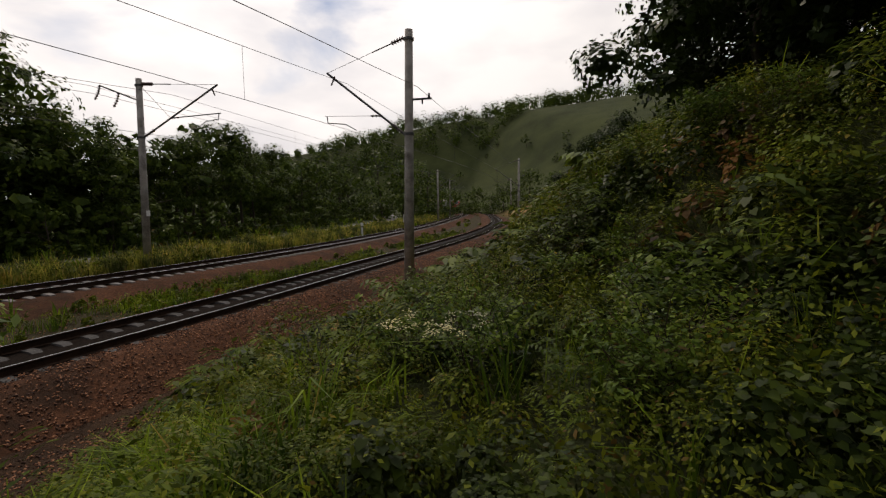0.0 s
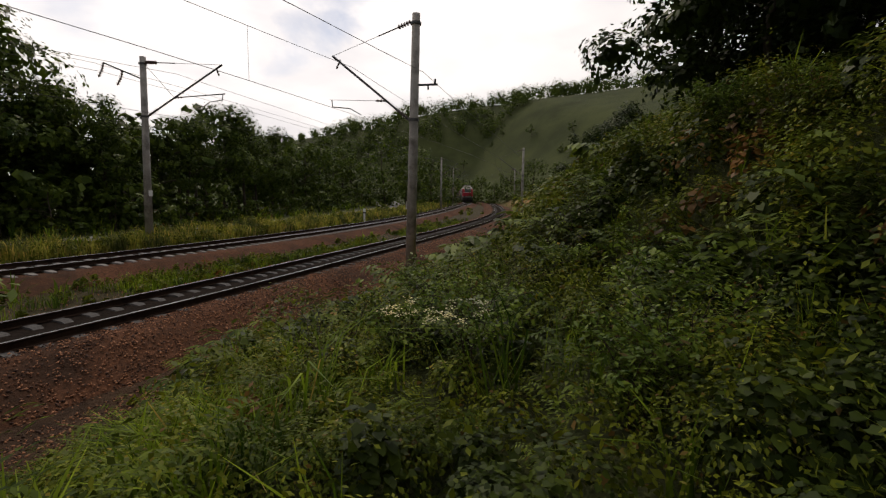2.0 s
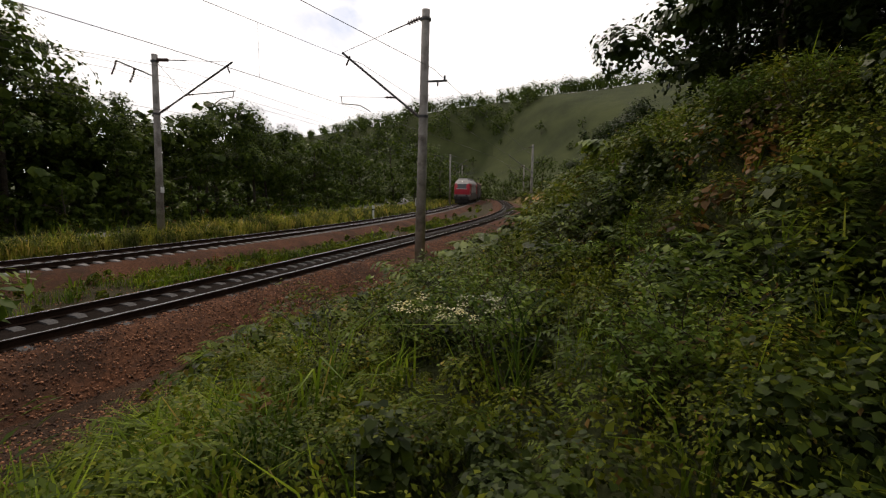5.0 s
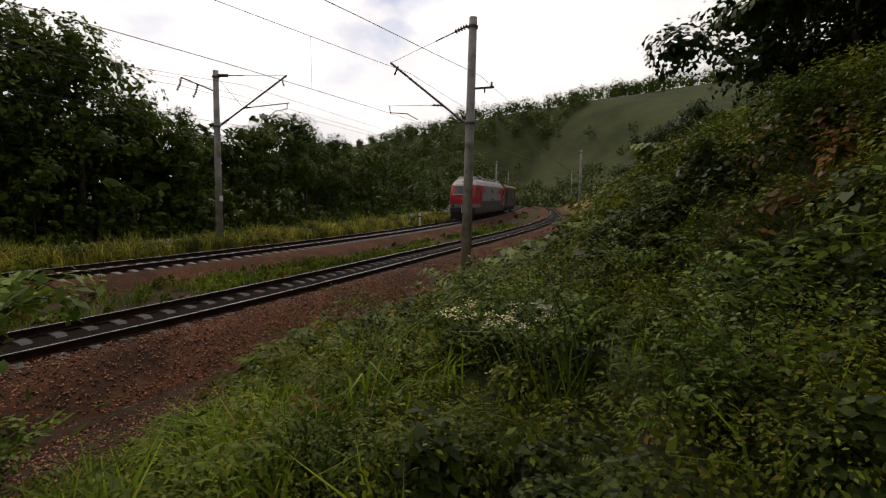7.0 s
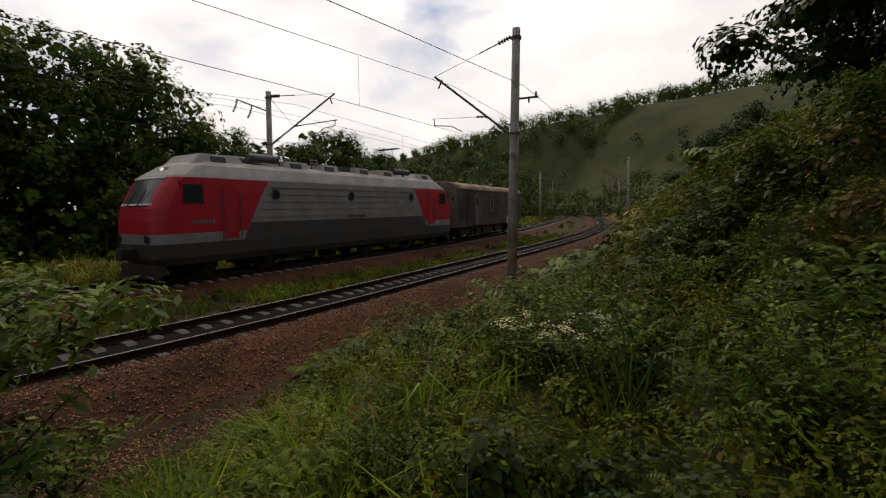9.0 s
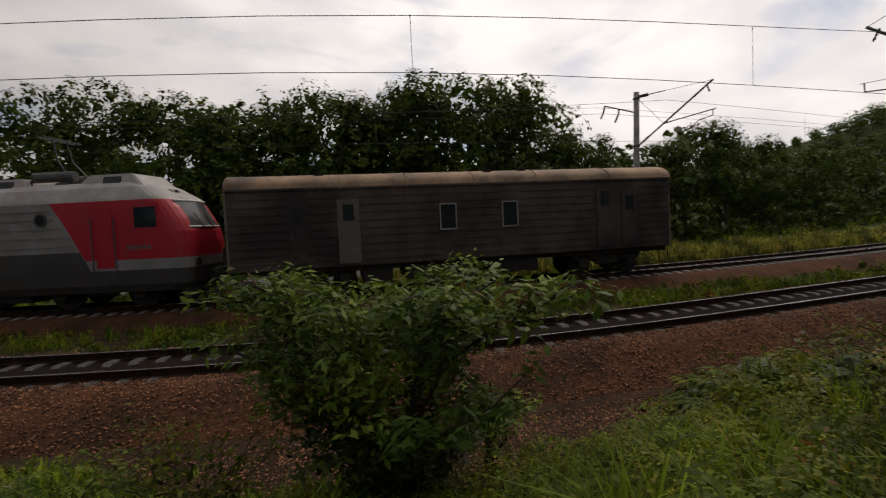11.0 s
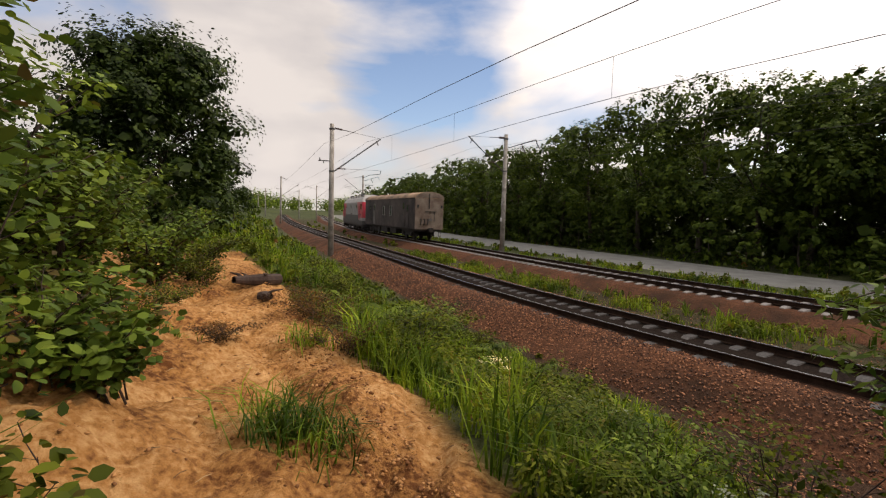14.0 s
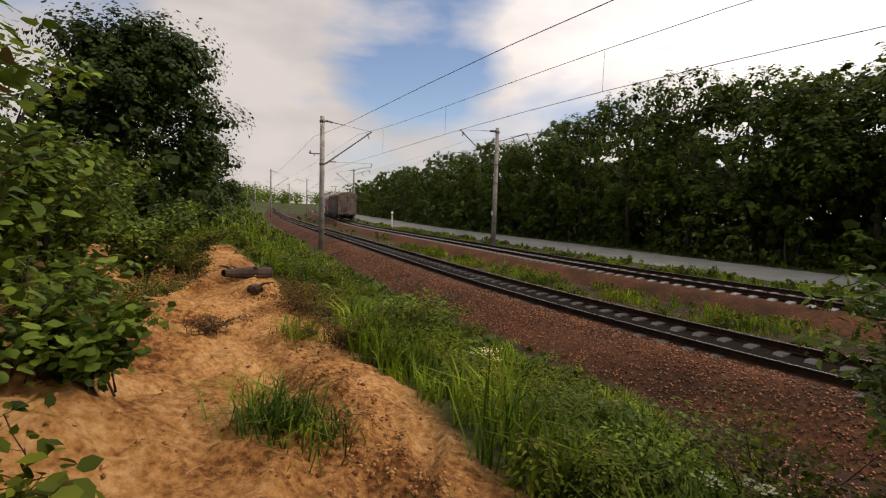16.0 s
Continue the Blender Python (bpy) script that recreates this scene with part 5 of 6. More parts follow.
for i in range(760):
    bearing = rng.uniform(-14, 44) if i < 620 else rng.uniform(40, 64)
    x, y = by_bearing(bearing, 318 + rng.uniform(-34, 30))
    c, r = np.array([x, y, float(ground_z(x, y))]), rng.uniform(2.4, 4.6) if i < 620 else rng.uniform(1.2, 3.2)
    d = ridge.normal(size=(70, 3))
    d /= np.linalg.norm(d, axis=1, keepdims=True)
    pts.append(c + [0, 0, r * 1.2] + d * r * [1, 1, 1.25] * ridge.uniform(0.6, 1.1, (70, 1)))
    nrm.append(d + [0, 0, 0.3])
    big.append(ridge.uniform(0.7, 1.4, 70))
tagged(raw("ridge_wood", *leaf_cards(np.concatenate(pts), np.concatenate(nrm), np.concatenate(big), ridge, 0.8), LEAF_TREE), "dark line of small trees along the hill crest", "trees", kind="stuff")
for i in range(60):
    x, y = by_bearing(rng.uniform(5, 58), rng.uniform(150, 290))
    plant(FAR_KINDS, x, y, rng.uniform(0.25, 0.6))
# the far wood at the southern end of the line; paler leaves imitate haze
pts, nrm, big = [], [], []
for i in range(420):
    reach = rng.uniform(270, 430)
    x, y = by_bearing(rng.uniform(140, 188), reach)
    if reach < 330 and min(abs(float(NEAR.across(x, y))), abs(float(FAR.across(x, y)))) < 8:
        continue
    c, r = np.array([x, y, float(ground_z(x, y))]), rng.uniform(2.6, 5.4)
    d = ridge.normal(size=(90, 3))
    d /= np.linalg.norm(d, axis=1, keepdims=True)
    pts.append(c + [0, 0, r * 1.1] + d * r * [1.1, 1.1, 1.2] * ridge.uniform(0.6, 1.1, (90, 1)))
    nrm.append(d + [0, 0, 0.3])
    big.append(ridge.uniform(0.8, 1.6, 90))
tagged(raw("distant_wood", *leaf_cards(np.concatenate(pts), np.concatenate(nrm), np.concatenate(big), ridge, 0.8), LEAF_BUSH), "pale green distant trees at the end of the line", "trees", kind="stuff")
# tall trees outside the view, added so that their high crowns shade the bank
rng.seed(5)
SHADE_TREES = [tree_kind(91, 12.0, 4.2, 0.46, 34, 220, 0.36, "bank_tree", "tall dark tree with a high spreading crown on the bank", "tree", LEAF_OAK, 0.22, 14)]
for b, d, h in ((-31, 7.5, 12.0), (-42, 12.0, 12.5)):
    x, y = by_bearing(b, d)
    plant(SHADE_TREES, x, y, h / 12)
# big trees on the bank
BANK_LABEL = "large dark leafy tree standing on the bank"
OAK = [tree_kind(77, 12.0, 5.5, 0.05, 120, 290, 0.24, "oak_tree", "large dark round-crowned oak standing on the bank", "tree", LEAF_OAK, 0.24, 18)]
plant(OAK, *by_bearing(177.6, 29.0), 10.0 / 12)
BANK = [tree_kind(71 + i, 12.0, 4.3, 0.24, 46, 270, 0.25, "bank_tree", BANK_LABEL, "tree", LEAF_OAK, 0.2, 16) for i in range(2)]
# The tree at -19.5 stands mostly outside the view, added to darken the bank.
for b, d, h in ((3.4, 22.0, 12.0), (-2.5, 19.0, 12.0), (-9.0, 20.0, 12.0), (-17, 18.0, 12.0), (-19.5, 11.5, 10.5), (11.0, 40.0, 7.0), (171.5, 46.0, 7.0), (15.5, 88.0, 11.0), (12.5, 70.0, 10.0)):
    x, y = by_bearing(b, d)
    plant(BANK, x, y, h / 12)
for b, d, h in ((17, 62, 4.5), (14, 54, 5), (11, 44, 4.0), (19, 78, 5), (12.5, 30, 2.4), (8, 19, 2.2), (170, 60, 4), (171.5, 80, 5), (169.5, 110, 6), (173, 46, 4.5), (180, 20, 3.0), (184, 15, 2.6), (189, 12, 2.4), (178, 24, 3.2), (175, 31, 3.0)):
    x, y = by_bearing(b, d)
    plant(SHRUBS, x, y, h / 3)


# ---------------------------------------------------------------- undergrowth, grass and stones
gen = np.random.default_rng(7)


def scatter(r0, r1, per_m2, b0=-22.0, b1=205.0):
    """Even random places between two distances from the path, over the ways that the walk looks."""
    area = math.pi * (r1 * r1 - r0 * r0) * (b1 - b0) / 360
    n = int(area * per_m2)
    r = np.sqrt(gen.uniform(r0 * r0, r1 * r1, n))
    b = np.radians(gen.uniform(b0, b1, n))
    return -np.sin(b) * r - 0.2, np.cos(b) * r - 0.4


def cover_of(x, y):
    """Share of weeds, share of grass and height of the growth at a place."""
    un, uf, clay = NEAR.across(x, y), -FAR.across(x, y), path_share(x, y)
    clump = 0.5 + 0.5 * wave(x, y, 1.6, 11)
    patch = 0.5 + 0.5 * wave(x, y, 4.5, 12)
    side = step(un, 2.5, 3.6) * (1 - clay)
    north = step(y, -1.0, 1.4)
    bank = step(x, 0.4, 1.4) * (1 - north)
    weeds = side * (north * 0.95 + (1 - north) * (0.5 + 0.5 * (patch > 0.55) + 0.7 * bank))
    grass = side * (north * (0.08 + 0.26 * (patch > 0.7) * step(y, 2.5, 5.0)) + (1 - north) * (0.85 - 0.35 * (patch > 0.55) - 0.6 * bank))
    verge = step(-x, 1.6, 2.6) * step(y, -1.5, -0.2) * (1 - step(y, 2.6, 4.2))
    grass = grass * (1 - 0.75 * step(y, -0.6, 0.2) * (1 - step(y, 3.0, 4.0))) + 0.28 * verge * side
    weeds = weeds * (1 - 0.1 * verge)
    height = np.where(north > 0.5, 0.28 + 0.85 * clump, 0.36 + 0.34 * clump) * step(un, 2.2, 4.6)
    weeds = weeds * (1 - 0.9 * np.exp(-((x + 9.6 + 0.25 * (y - 11)) / 1.3) ** 2 - ((y - 12.5) / 5.0) ** 2))
    margin = stony_margin(y)
    near_side = un > 0
    weeds = np.where(near_side, weeds * (0.06 + 0.94 * step(un, margin - 0.5, margin + 0.6)), weeds)
    grass = np.where(near_side, grass * (0.04 + 0.96 * step(un, margin - 0.4, margin + 0.8)), grass)
    height = np.where(near_side, height * (0.35 + 0.65 * step(un, margin - 0.6, margin + 2.4)) * (1 - 0.45 * verge), height)
    middle = (un < -2.3) & (uf < -2.4)
    weeds = np.where(middle, 0.4 * (patch > 0.5) + 0.15, weeds)
    grass = np.where(middle, 0.15 * (clump > 0.5), grass)
    height = np.where(middle, 0.22 + 0.3 * clump, height)
    road0 = np.interp(y, [-250, -40, 0, 25, 50, 80, 125], [5.2, 5.2, 5.6, 7.2, 8.5, 9.5, 22])
    road1 = np.interp(y, [-250, -40, 0, 25, 50, 80, 125], [13.0, 12.5, 12.0, 11.5, 13.0, 15, 30])
    beyond = (uf > 3.0) & ((uf < road0) | (uf > road1)) & (uf < 40)
    tall = step(y, -2, 8)
    weeds = np.where(beyond, 0.25 + 0.5 * tall * (patch > 0.35), weeds)
    grass = np.where(beyond, 0.7, grass)
    height = np.where(beyond, 0.22 + 0.2 * clump + 0.45 * tall * step(uf, 3.4, 5.0) * (0.4 + 0.6 * clump), height)
    on_road = (uf >= road0) & (uf <= road1)
    off = (np.abs(un) < 2.3) | (np.abs(uf) < 2.6) | on_road
    r = np.hypot(x + 0.25, y + 0.35)
    clear = step(r, 1.25, 1.7)
    return np.where(off, 0, weeds) * clear, np.where(off, 0, grass) * clear, height


def leafy(x, y, h, leaves, leaf, spread):
    """Leaves round the stems of many weeds at once."""
    n = len(x)
    z = ground_z(x, y)
    t = gen.uniform(0.12, 1.0, (n, leaves)) ** 0.75
    a = gen.uniform(0, 2 * np.pi, (n, leaves))
    rad = spread[:, None] * (1.1 - 0.6 * t) * np.sqrt(gen.random((n, leaves)))
    px = x[:, None] + np.cos(a) * rad
    py = y[:, None] + np.sin(a) * rad
    pz = z[:, None] + h[:, None] * t * (1 - 0.25 * (rad / spread[:, None]) ** 2)
    p = np.stack([px, py, pz], -1).reshape(-1, 3)
    nrm = np.stack([np.cos(a) * 0.55, np.sin(a) * 0.55, np.full_like(a, 0.75)], -1).reshape(-1, 3) + gen.normal(0, 0.6, (n * leaves, 3))
    return p, nrm, np.repeat(leaf, leaves) * gen.uniform(0.5, 1.4, n * leaves)


def growth():
    lp, ln, ls, dp, dn, ds = [], [], [], [], [], []
    gv, gh, gw, gl = [], [], [], []
    pale = [[], [], [], []]
    #   from  to   plants/m2 leaves leaf  tufts/m2 blades width
    for r0, r1, plants, leaves, leaf, tufts, per, width in ((1.3, 3.0, 10, 42, 0.044, 34, 22, 0.012), (3.0, 6.0, 7, 40, 0.050, 26, 18, 0.015), (6.0, 12.0, 5.5, 36, 0.072, 13, 14, 0.021),
                                                            (12.0, 25.0, 3.6, 26, 0.13, 3.8, 12, 0.03), (25.0, 60.0, 0.7, 20, 0.26, 0.7, 10, 0.06), (60.0, 130.0, 0.09, 16, 0.5, 0.12, 9, 0.13)):
        grow = 1.0 if r1 < 20 else (1.15 if r1 < 100 else 1.5)
        x, y = scatter(r0, r1, plants)
        w, g, h = cover_of(x, y)
        keep = gen.random(len(x)) < w * np.where(y > 0, 1.0, 0.62)
        x, y, h = x[keep], y[keep], h[keep]
        h = h * gen.uniform(0.6, 1.3, len(x)) * (0.42 + 1.05 * (0.5 + 0.5 * wave(x, y, 0.75, 17))) * grow
        spread = np.clip(h * gen.uniform(0.28, 0.5, len(x)), 0.1, 0.6) * grow
        dry = gen.random(len(x)) < 0.03 + 0.25 * (wave(x, y, 1.1, 15) > 0.62) * (y > 0)
        for mask, store in ((~dry, (lp, ln, ls)), (dry, (dp, dn, ds))):
            if mask.any():
                p, n, s = leafy(x[mask], y[mask], h[mask], leaves, np.full(mask.sum(), leaf) * gen.choice([0.75, 1.0, 1.5], mask.sum()), spread[mask])
                for k, v in zip(store, (p, n, s)):
                    k.append(v)
        x, y = scatter(r0, r1, tufts)
        w, g, h = cover_of(x, y)
        keep = gen.random(len(x)) < g
        x, y, h = np.repeat(x[keep], per), np.repeat(y[keep], per), np.repeat(h[keep], per)
        x, y = x + gen.normal(0, 0.07 * grow, len(x)), y + gen.normal(0, 0.07 * grow, len(x))
        gv.append(np.c_[x, y, ground_z(x, y) - 0.02])
        gh.append(h * gen.uniform(0.55, 1.35, len(x)) * (0.55 + 0.8 * (0.5 + 0.5 * wave(x, y, 0.8, 18))) * grow)
        gw.append(np.full(len(x), width) * gen.uniform(0.7, 1.8, len(x)))
        gl.append(gen.uniform(0.1, 0.9, len(x)))
    # the overgrown strips beside the rails
    for track, u0, u1, y0, y1, count, low, high, blade_w, leaf, thick in ((FAR, -6.6, -3.3, -2, 30, 1700, 0.5, 1.1, 0.045, 0.14, 0.2), (FAR, -8.0, -3.4, 30, 95, 1300, 0.5, 1.1, 0.08, 0.22, 0.2), (FAR, -5.4, -3.4, -70, -2, 1300, 0.12, 0.4, 0.03, 0.13, 0.55),
                                                                          (NEAR, -4.8, -2.5, -34, 45, 2600, 0.15, 0.55, 0.02, 0.11, 0.58), (NEAR, -6.2, -4.6, -20, 25, 300, 0.1, 0.3, 0.02, 0.1, 0.6)):
        y = gen.uniform(y0, y1, count)
        u = gen.uniform(u0, u1, count)
        d = track.x(y + 0.5) - track.x(y - 0.5)
        x = track.x(y) + u * np.sqrt(1 + d * d)
        lush = 0.5 + 0.5 * wave(x, y, 1.7, 21)
        keep = lush > thick * gen.uniform(0.6, 1.2, count)
        x, y, lush = x[keep], y[keep], lush[keep]
        h = (low + (high - low) * lush) * gen.uniform(0.7, 1.2, len(x))
        some = gen.random(len(x)) < (0.2 if high > 0.8 else 0.45)
        p, n, s = leafy(x[some], y[some], h[some], 26, np.full(some.sum(), leaf), np.clip(h[some] * 0.5, 0.12, 0.5))
        for k, v in zip((lp, ln, ls), (p, n, s)):
            k.append(v)
        x, y, h = np.repeat(x, 10), np.repeat(y, 10), np.repeat(h, 10)
        x, y = x + gen.normal(0, 0.14, len(x)), y + gen.normal(0, 0.14, len(x))
        for store, made in zip(pale if high > 0.8 else (gv, gh, gw, gl), (np.c_[x, y, ground_z(x, y) - 0.02], h * gen.uniform(0.55, 1.25, len(x)), np.full(len(x), blade_w), gen.uniform(0.1, 0.7, len(x)))):
            store.append(made)
    # long arching blades that stand out of the bank
    for tx, ty, n in ((1.75, 3.0, 14), (0.9, 2.5, 8), (-1.6, 3.4, 16), (-2.6, 2.4, 20)):
        x, y = tx + gen.normal(0, 0.10, n), ty + gen.normal(0, 0.10, n)
        gv.append(np.c_[x, y, ground_z(x, y) + 0.1])
        gh.append(gen.uniform(0.6, 1.15, n))
        gw.append(np.full(n, 0.018))
        gl.append(gen.uniform(0.4, 1.0, n))
    # a few tufts on the clay
    for tx, ty, n, th in ((-1.15, -4.35, 260, 0.42), (-1.35, -4.0, 120, 0.3), (-0.75, -2.75, 70, 0.15), (-1.5, -2.6, 90, 0.14), (0.35, -5.5, 120, 0.25), (-0.6, -7.6, 60, 0.16), (0.2, -8.6, 160, 0.3), (-2.2, -6.9, 150, 0.35)):
        x, y = tx + gen.normal(0, 0.16, n), ty + gen.normal(0, 0.16, n)
        gv.append(np.c_[x, y, ground_z(x, y) + clay_relief(x, y) - 0.02])
        gh.append(th * gen.uniform(0.4, 1.3, n))
        gw.append(gen.uniform(0.008, 0.017, n))
        gl.append(gen.uniform(0.4, 1.3, n))
    lv = leaf_cards(np.concatenate(lp), np.concatenate(ln), np.concatenate(ls), gen, 0.5)
    tagged(raw("undergrowth", *lv, LEAF_WEED), "dense tangle of green leafy weeds on the bank", "weeds", kind="stuff")
    lv = leaf_cards(np.concatenate(dp), np.concatenate(dn), np.concatenate(ds), gen, 0.6)
    tagged(raw("dry_weeds", *lv, LEAF_DRY), "brownish wilting weeds among the green", "weeds", kind="stuff")
    bl = blades(np.concatenate(gv), np.concatenate(gh), np.concatenate(gw), np.concatenate(gl), gen)
    tall = blades(*[np.concatenate(k) for k in pale], gen)
    tagged(raw("tall_grass", *tall, LEAF_PALE), "pale yellow-green tall grass between the rails and the road", "grass", kind="stuff")
    tagged(raw("grass", *bl, LEAF_GRASS), "long green grass along the verge", "grass", kind="stuff")


growth()


def leaves_along(points, normals, along, sizes, aspect, lobed=False):
    """Leaves that point along a given way: a folded diamond each, or a broad six-cornered blade."""
    nrm = normals / np.maximum(np.linalg.norm(normals, axis=1, keepdims=True), 1e-6)
    side = np.cross(nrm, along)
    side /= np.maximum(np.linalg.norm(side, axis=1, keepdims=True), 1e-6)
    ahead = np.cross(side, nrm)
    s = sizes[:, None]
    lift = nrm * s * aspect * 0.14
    if lobed:
        ring = [points + ahead * s * a + side * s * aspect * b + lift * abs(b) * 2 for a, b in ((0.06, 0), (-0.02, 0.36), (0.42, 0.50), (1.0, 0), (0.42, -0.50), (-0.02, -0.36))]
        return np.stack(ring, 1).reshape(-1, 3)
    v = np.stack([points, points + ahead * s * 0.42 + side * s * aspect * 0.5 + lift, points + ahead * s, points + ahead * s * 0.42 - side * s * aspect * 0.5 + lift], 1)
    return v.reshape(-1, 3)


def dome_leaves(x, y, h, rad, leaves, leaf, aspect, lobed=False):
    """Leaves on the shells of many low domes at once, drooping outwards like tiles."""
    n = len(x)
    d = gen.normal(size=(n, leaves, 3))
    d[..., 2] = np.abs(d[..., 2]) * 1.1 - 0.15
    d /= np.linalg.norm(d, axis=2, keepdims=True)
    shell = gen.uniform(0.78, 1.06, (n, leaves, 1))
    lumps = 1 + 0.16 * np.sin(d[..., :1] * 5 + x[:, None, None] * 9) * np.cos(d[..., 1:2] * 6 + y[:, None, None] * 7)
    z = ground_z(x, y)
    base = np.stack([x, y, z], -1)[:, None]
    size = np.stack([rad, rad, h * 0.62], -1)[:, None]
    p = base + d * size * shell * lumps + np.array([0, 0, 1.0]) * (h * 0.36)[:, None, None]
    nrm = d * [0.75, 0.75, 1.0] + [0, 0, 0.45] + gen.normal(0, 0.28, (n, leaves, 3))
    along = d * [1, 1, 0.2] + [0, 0, -0.35] + gen.normal(0, 0.45, (n, leaves, 3))
    s = np.repeat(leaf, leaves) * gen.uniform(0.6, 1.35, n * leaves)
    return leaves_along(p.reshape(-1, 3), nrm.reshape(-1, 3), along.reshape(-1, 3), s, aspect, lobed)


def fern_fronds(x, y, h, rad, fronds, pairs, leaf):
    """Arching fronds: pairs of narrow leaflets along a bent rib."""
    n = len(x)
    a = gen.uniform(0, 2 * np.pi, (n, fronds, 1))
    t = (np.arange(pairs) + 1.0) / pairs * np.ones((n, fronds, 1))
    reach = rad[:, None, None] * gen.uniform(0.8, 1.5, (n, fronds, 1))
    top = h[:, None, None] * gen.uniform(0.75, 1.1, (n, fronds, 1))
    px = x[:, None, None] + np.cos(a) * reach * t
    py = y[:, None, None] + np.sin(a) * reach * t
    pz = ground_z(x, y)[:, None, None] + top * (0.35 + 0.65 * np.sin(t * 2.1) / 0.87 * (1 - 0.15 * t))
    p = np.stack([px, py, pz], -1)
    out = np.stack([np.cos(a) + 0 * t, np.sin(a) + 0 * t, 0 * t - 0.3 * t], -1)
    flat = np.stack([-np.sin(a) + 0 * t, np.cos(a) + 0 * t, 0 * t], -1)
    up = np.stack([np.cos(a) * t * 0.5, np.sin(a) * t * 0.5, 1 + 0 * t], -1)
    s = (leaf * np.sin(np.clip(t * 0.88 + 0.12, 0, 1) * np.pi) ** 0.6 * reach / 0.3 + 0.012).ravel()
    both = [leaves_along(p.reshape(-1, 3), (up + flat * e * 0.25 + gen.normal(0, 0.08, up.shape)).reshape(-1, 3), (flat * e + out * 0.45).reshape(-1, 3), s, 0.34) for e in (-1, 1)]
    return np.concatenate(both)


def mounds():
    """The tangle as it grows: rounded plants of several kinds side by side, with dark gaps between them."""
    kinds = {k: [] for k in ("weed", "vine", "fern", "lime", "dry")}
    for r0, r1, per_m2, size, leaf, count in ((1.5, 3.2, 7.5, 0.24, 0.036, 360), (3.2, 6.0, 6.0, 0.28, 0.043, 330), (6.0, 12.0, 3.6, 0.38, 0.075, 190), (12.0, 24.0, 1.1, 0.62, 0.15, 110)):
        x, y = scatter(r0, r1, per_m2 * 2)
        w, _, h = cover_of(x, y)
        steep = np.hypot(ground_z(x + 0.2, y) - ground_z(x - 0.2, y), ground_z(x, y + 0.2) - ground_z(x, y - 0.2)) / 0.4
        keep = gen.random(len(x)) < 0.5 * w * np.where(y > 0.5, 1.0 + 1.3 * np.clip(steep, 0, 0.8), 0.62) * (NEAR.across(x, y) > 2.4)
        x, y, h = x[keep], y[keep], h[keep]
        rad = size * gen.uniform(0.6, 1.35, len(x))
        h = np.clip(h * gen.uniform(0.65, 1.2, len(x)), 0.25, 1.25) + 0.35 * np.clip(steep[keep] - 0.2, 0, 0.8)
        pick = 0.5 + 0.5 * wave(x, y, 1.4, 23) + gen.normal(0, 0.20, len(x))
        shade = 0.5 + 0.5 * wave(x, y, 2.3, 27) + gen.normal(0, 0.15, len(x))
        north = y > 0.5
        kind = np.where(pick < 0.30, 1, np.where(pick < 0.47, 2, np.where(pick > 0.77, 3, 0)))
        # Dark vines take over towards the right: their colour stands for the bank's shade.
        kind = np.where(north & (x > 0.6) & (kind == 0) & (gen.random(len(x)) < 0.6), 1, kind)
        kind = np.where(north & (x > 0.2) & (y < 5.5) & (gen.random(len(x)) < 0.85), 1, kind)
        kind = np.where(north & (shade > 0.93) & (x > -2.5), 4, kind)
        kind = np.where(~north & (kind == 1), 0, kind)
        # Yellow-green plants along the crest put its sunlit look into leaf colour.
        kind = np.where(north & (ground_z(x, y) > 2.9) & (gen.random(len(x)) < 0.5), 3, kind)
        kind = np.where((kind == 1) & (x < -1.8) & (y < 3.0), 3, kind)
        kind = np.where((kind == 2) & (x > -0.4) & (y < 6.0), 1, kind)
        for k, name, lf, asp, cnt in ((0, "weed", 1.0, 0.46, 1.0), (1, "vine", 1.35, 0.92, 0.6), (3, "lime", 0.85, 0.6, 1.1), (4, "dry", 1.5, 0.85, 0.35)):
            m = kind == k
            if m.any():
                kinds[name].append(dome_leaves(x[m], y[m], h[m], rad[m], int(count * cnt), leaf * lf * gen.uniform(0.75, 1.3, m.sum()), asp, k in (1, 4)))
        m = kind == 2
        if m.any():
            kinds["fern"].append(fern_fronds(x[m], y[m], h[m], rad[m] * 1.2, 10 if r1 < 7 else 8, 11 if r1 < 7 else 8, leaf * 1.35))
    for name, mat, label in (("weed", LEAF_WEED, "rounded mid-green leafy weeds crowding the bank"), ("vine", LEAF_VINE_SHADE, "dark broad-leaved vines draped over the bank"), ("fern", LEAF_FERN, "arching pinnate fronds among the weeds"),
                             ("lime", LEAF_LIME, "yellow-green weeds with small leaves"), ("dry", LEAF_DRY, "reddish brown wilting vine leaves")):
        v = np.concatenate(kinds[name])
        tagged(raw(name + "_thicket", v, np.arange(len(v)).reshape(-1, 6 if name in ("vine", "dry") else 4), mat), label, "weeds", kind="stuff")


mounds()


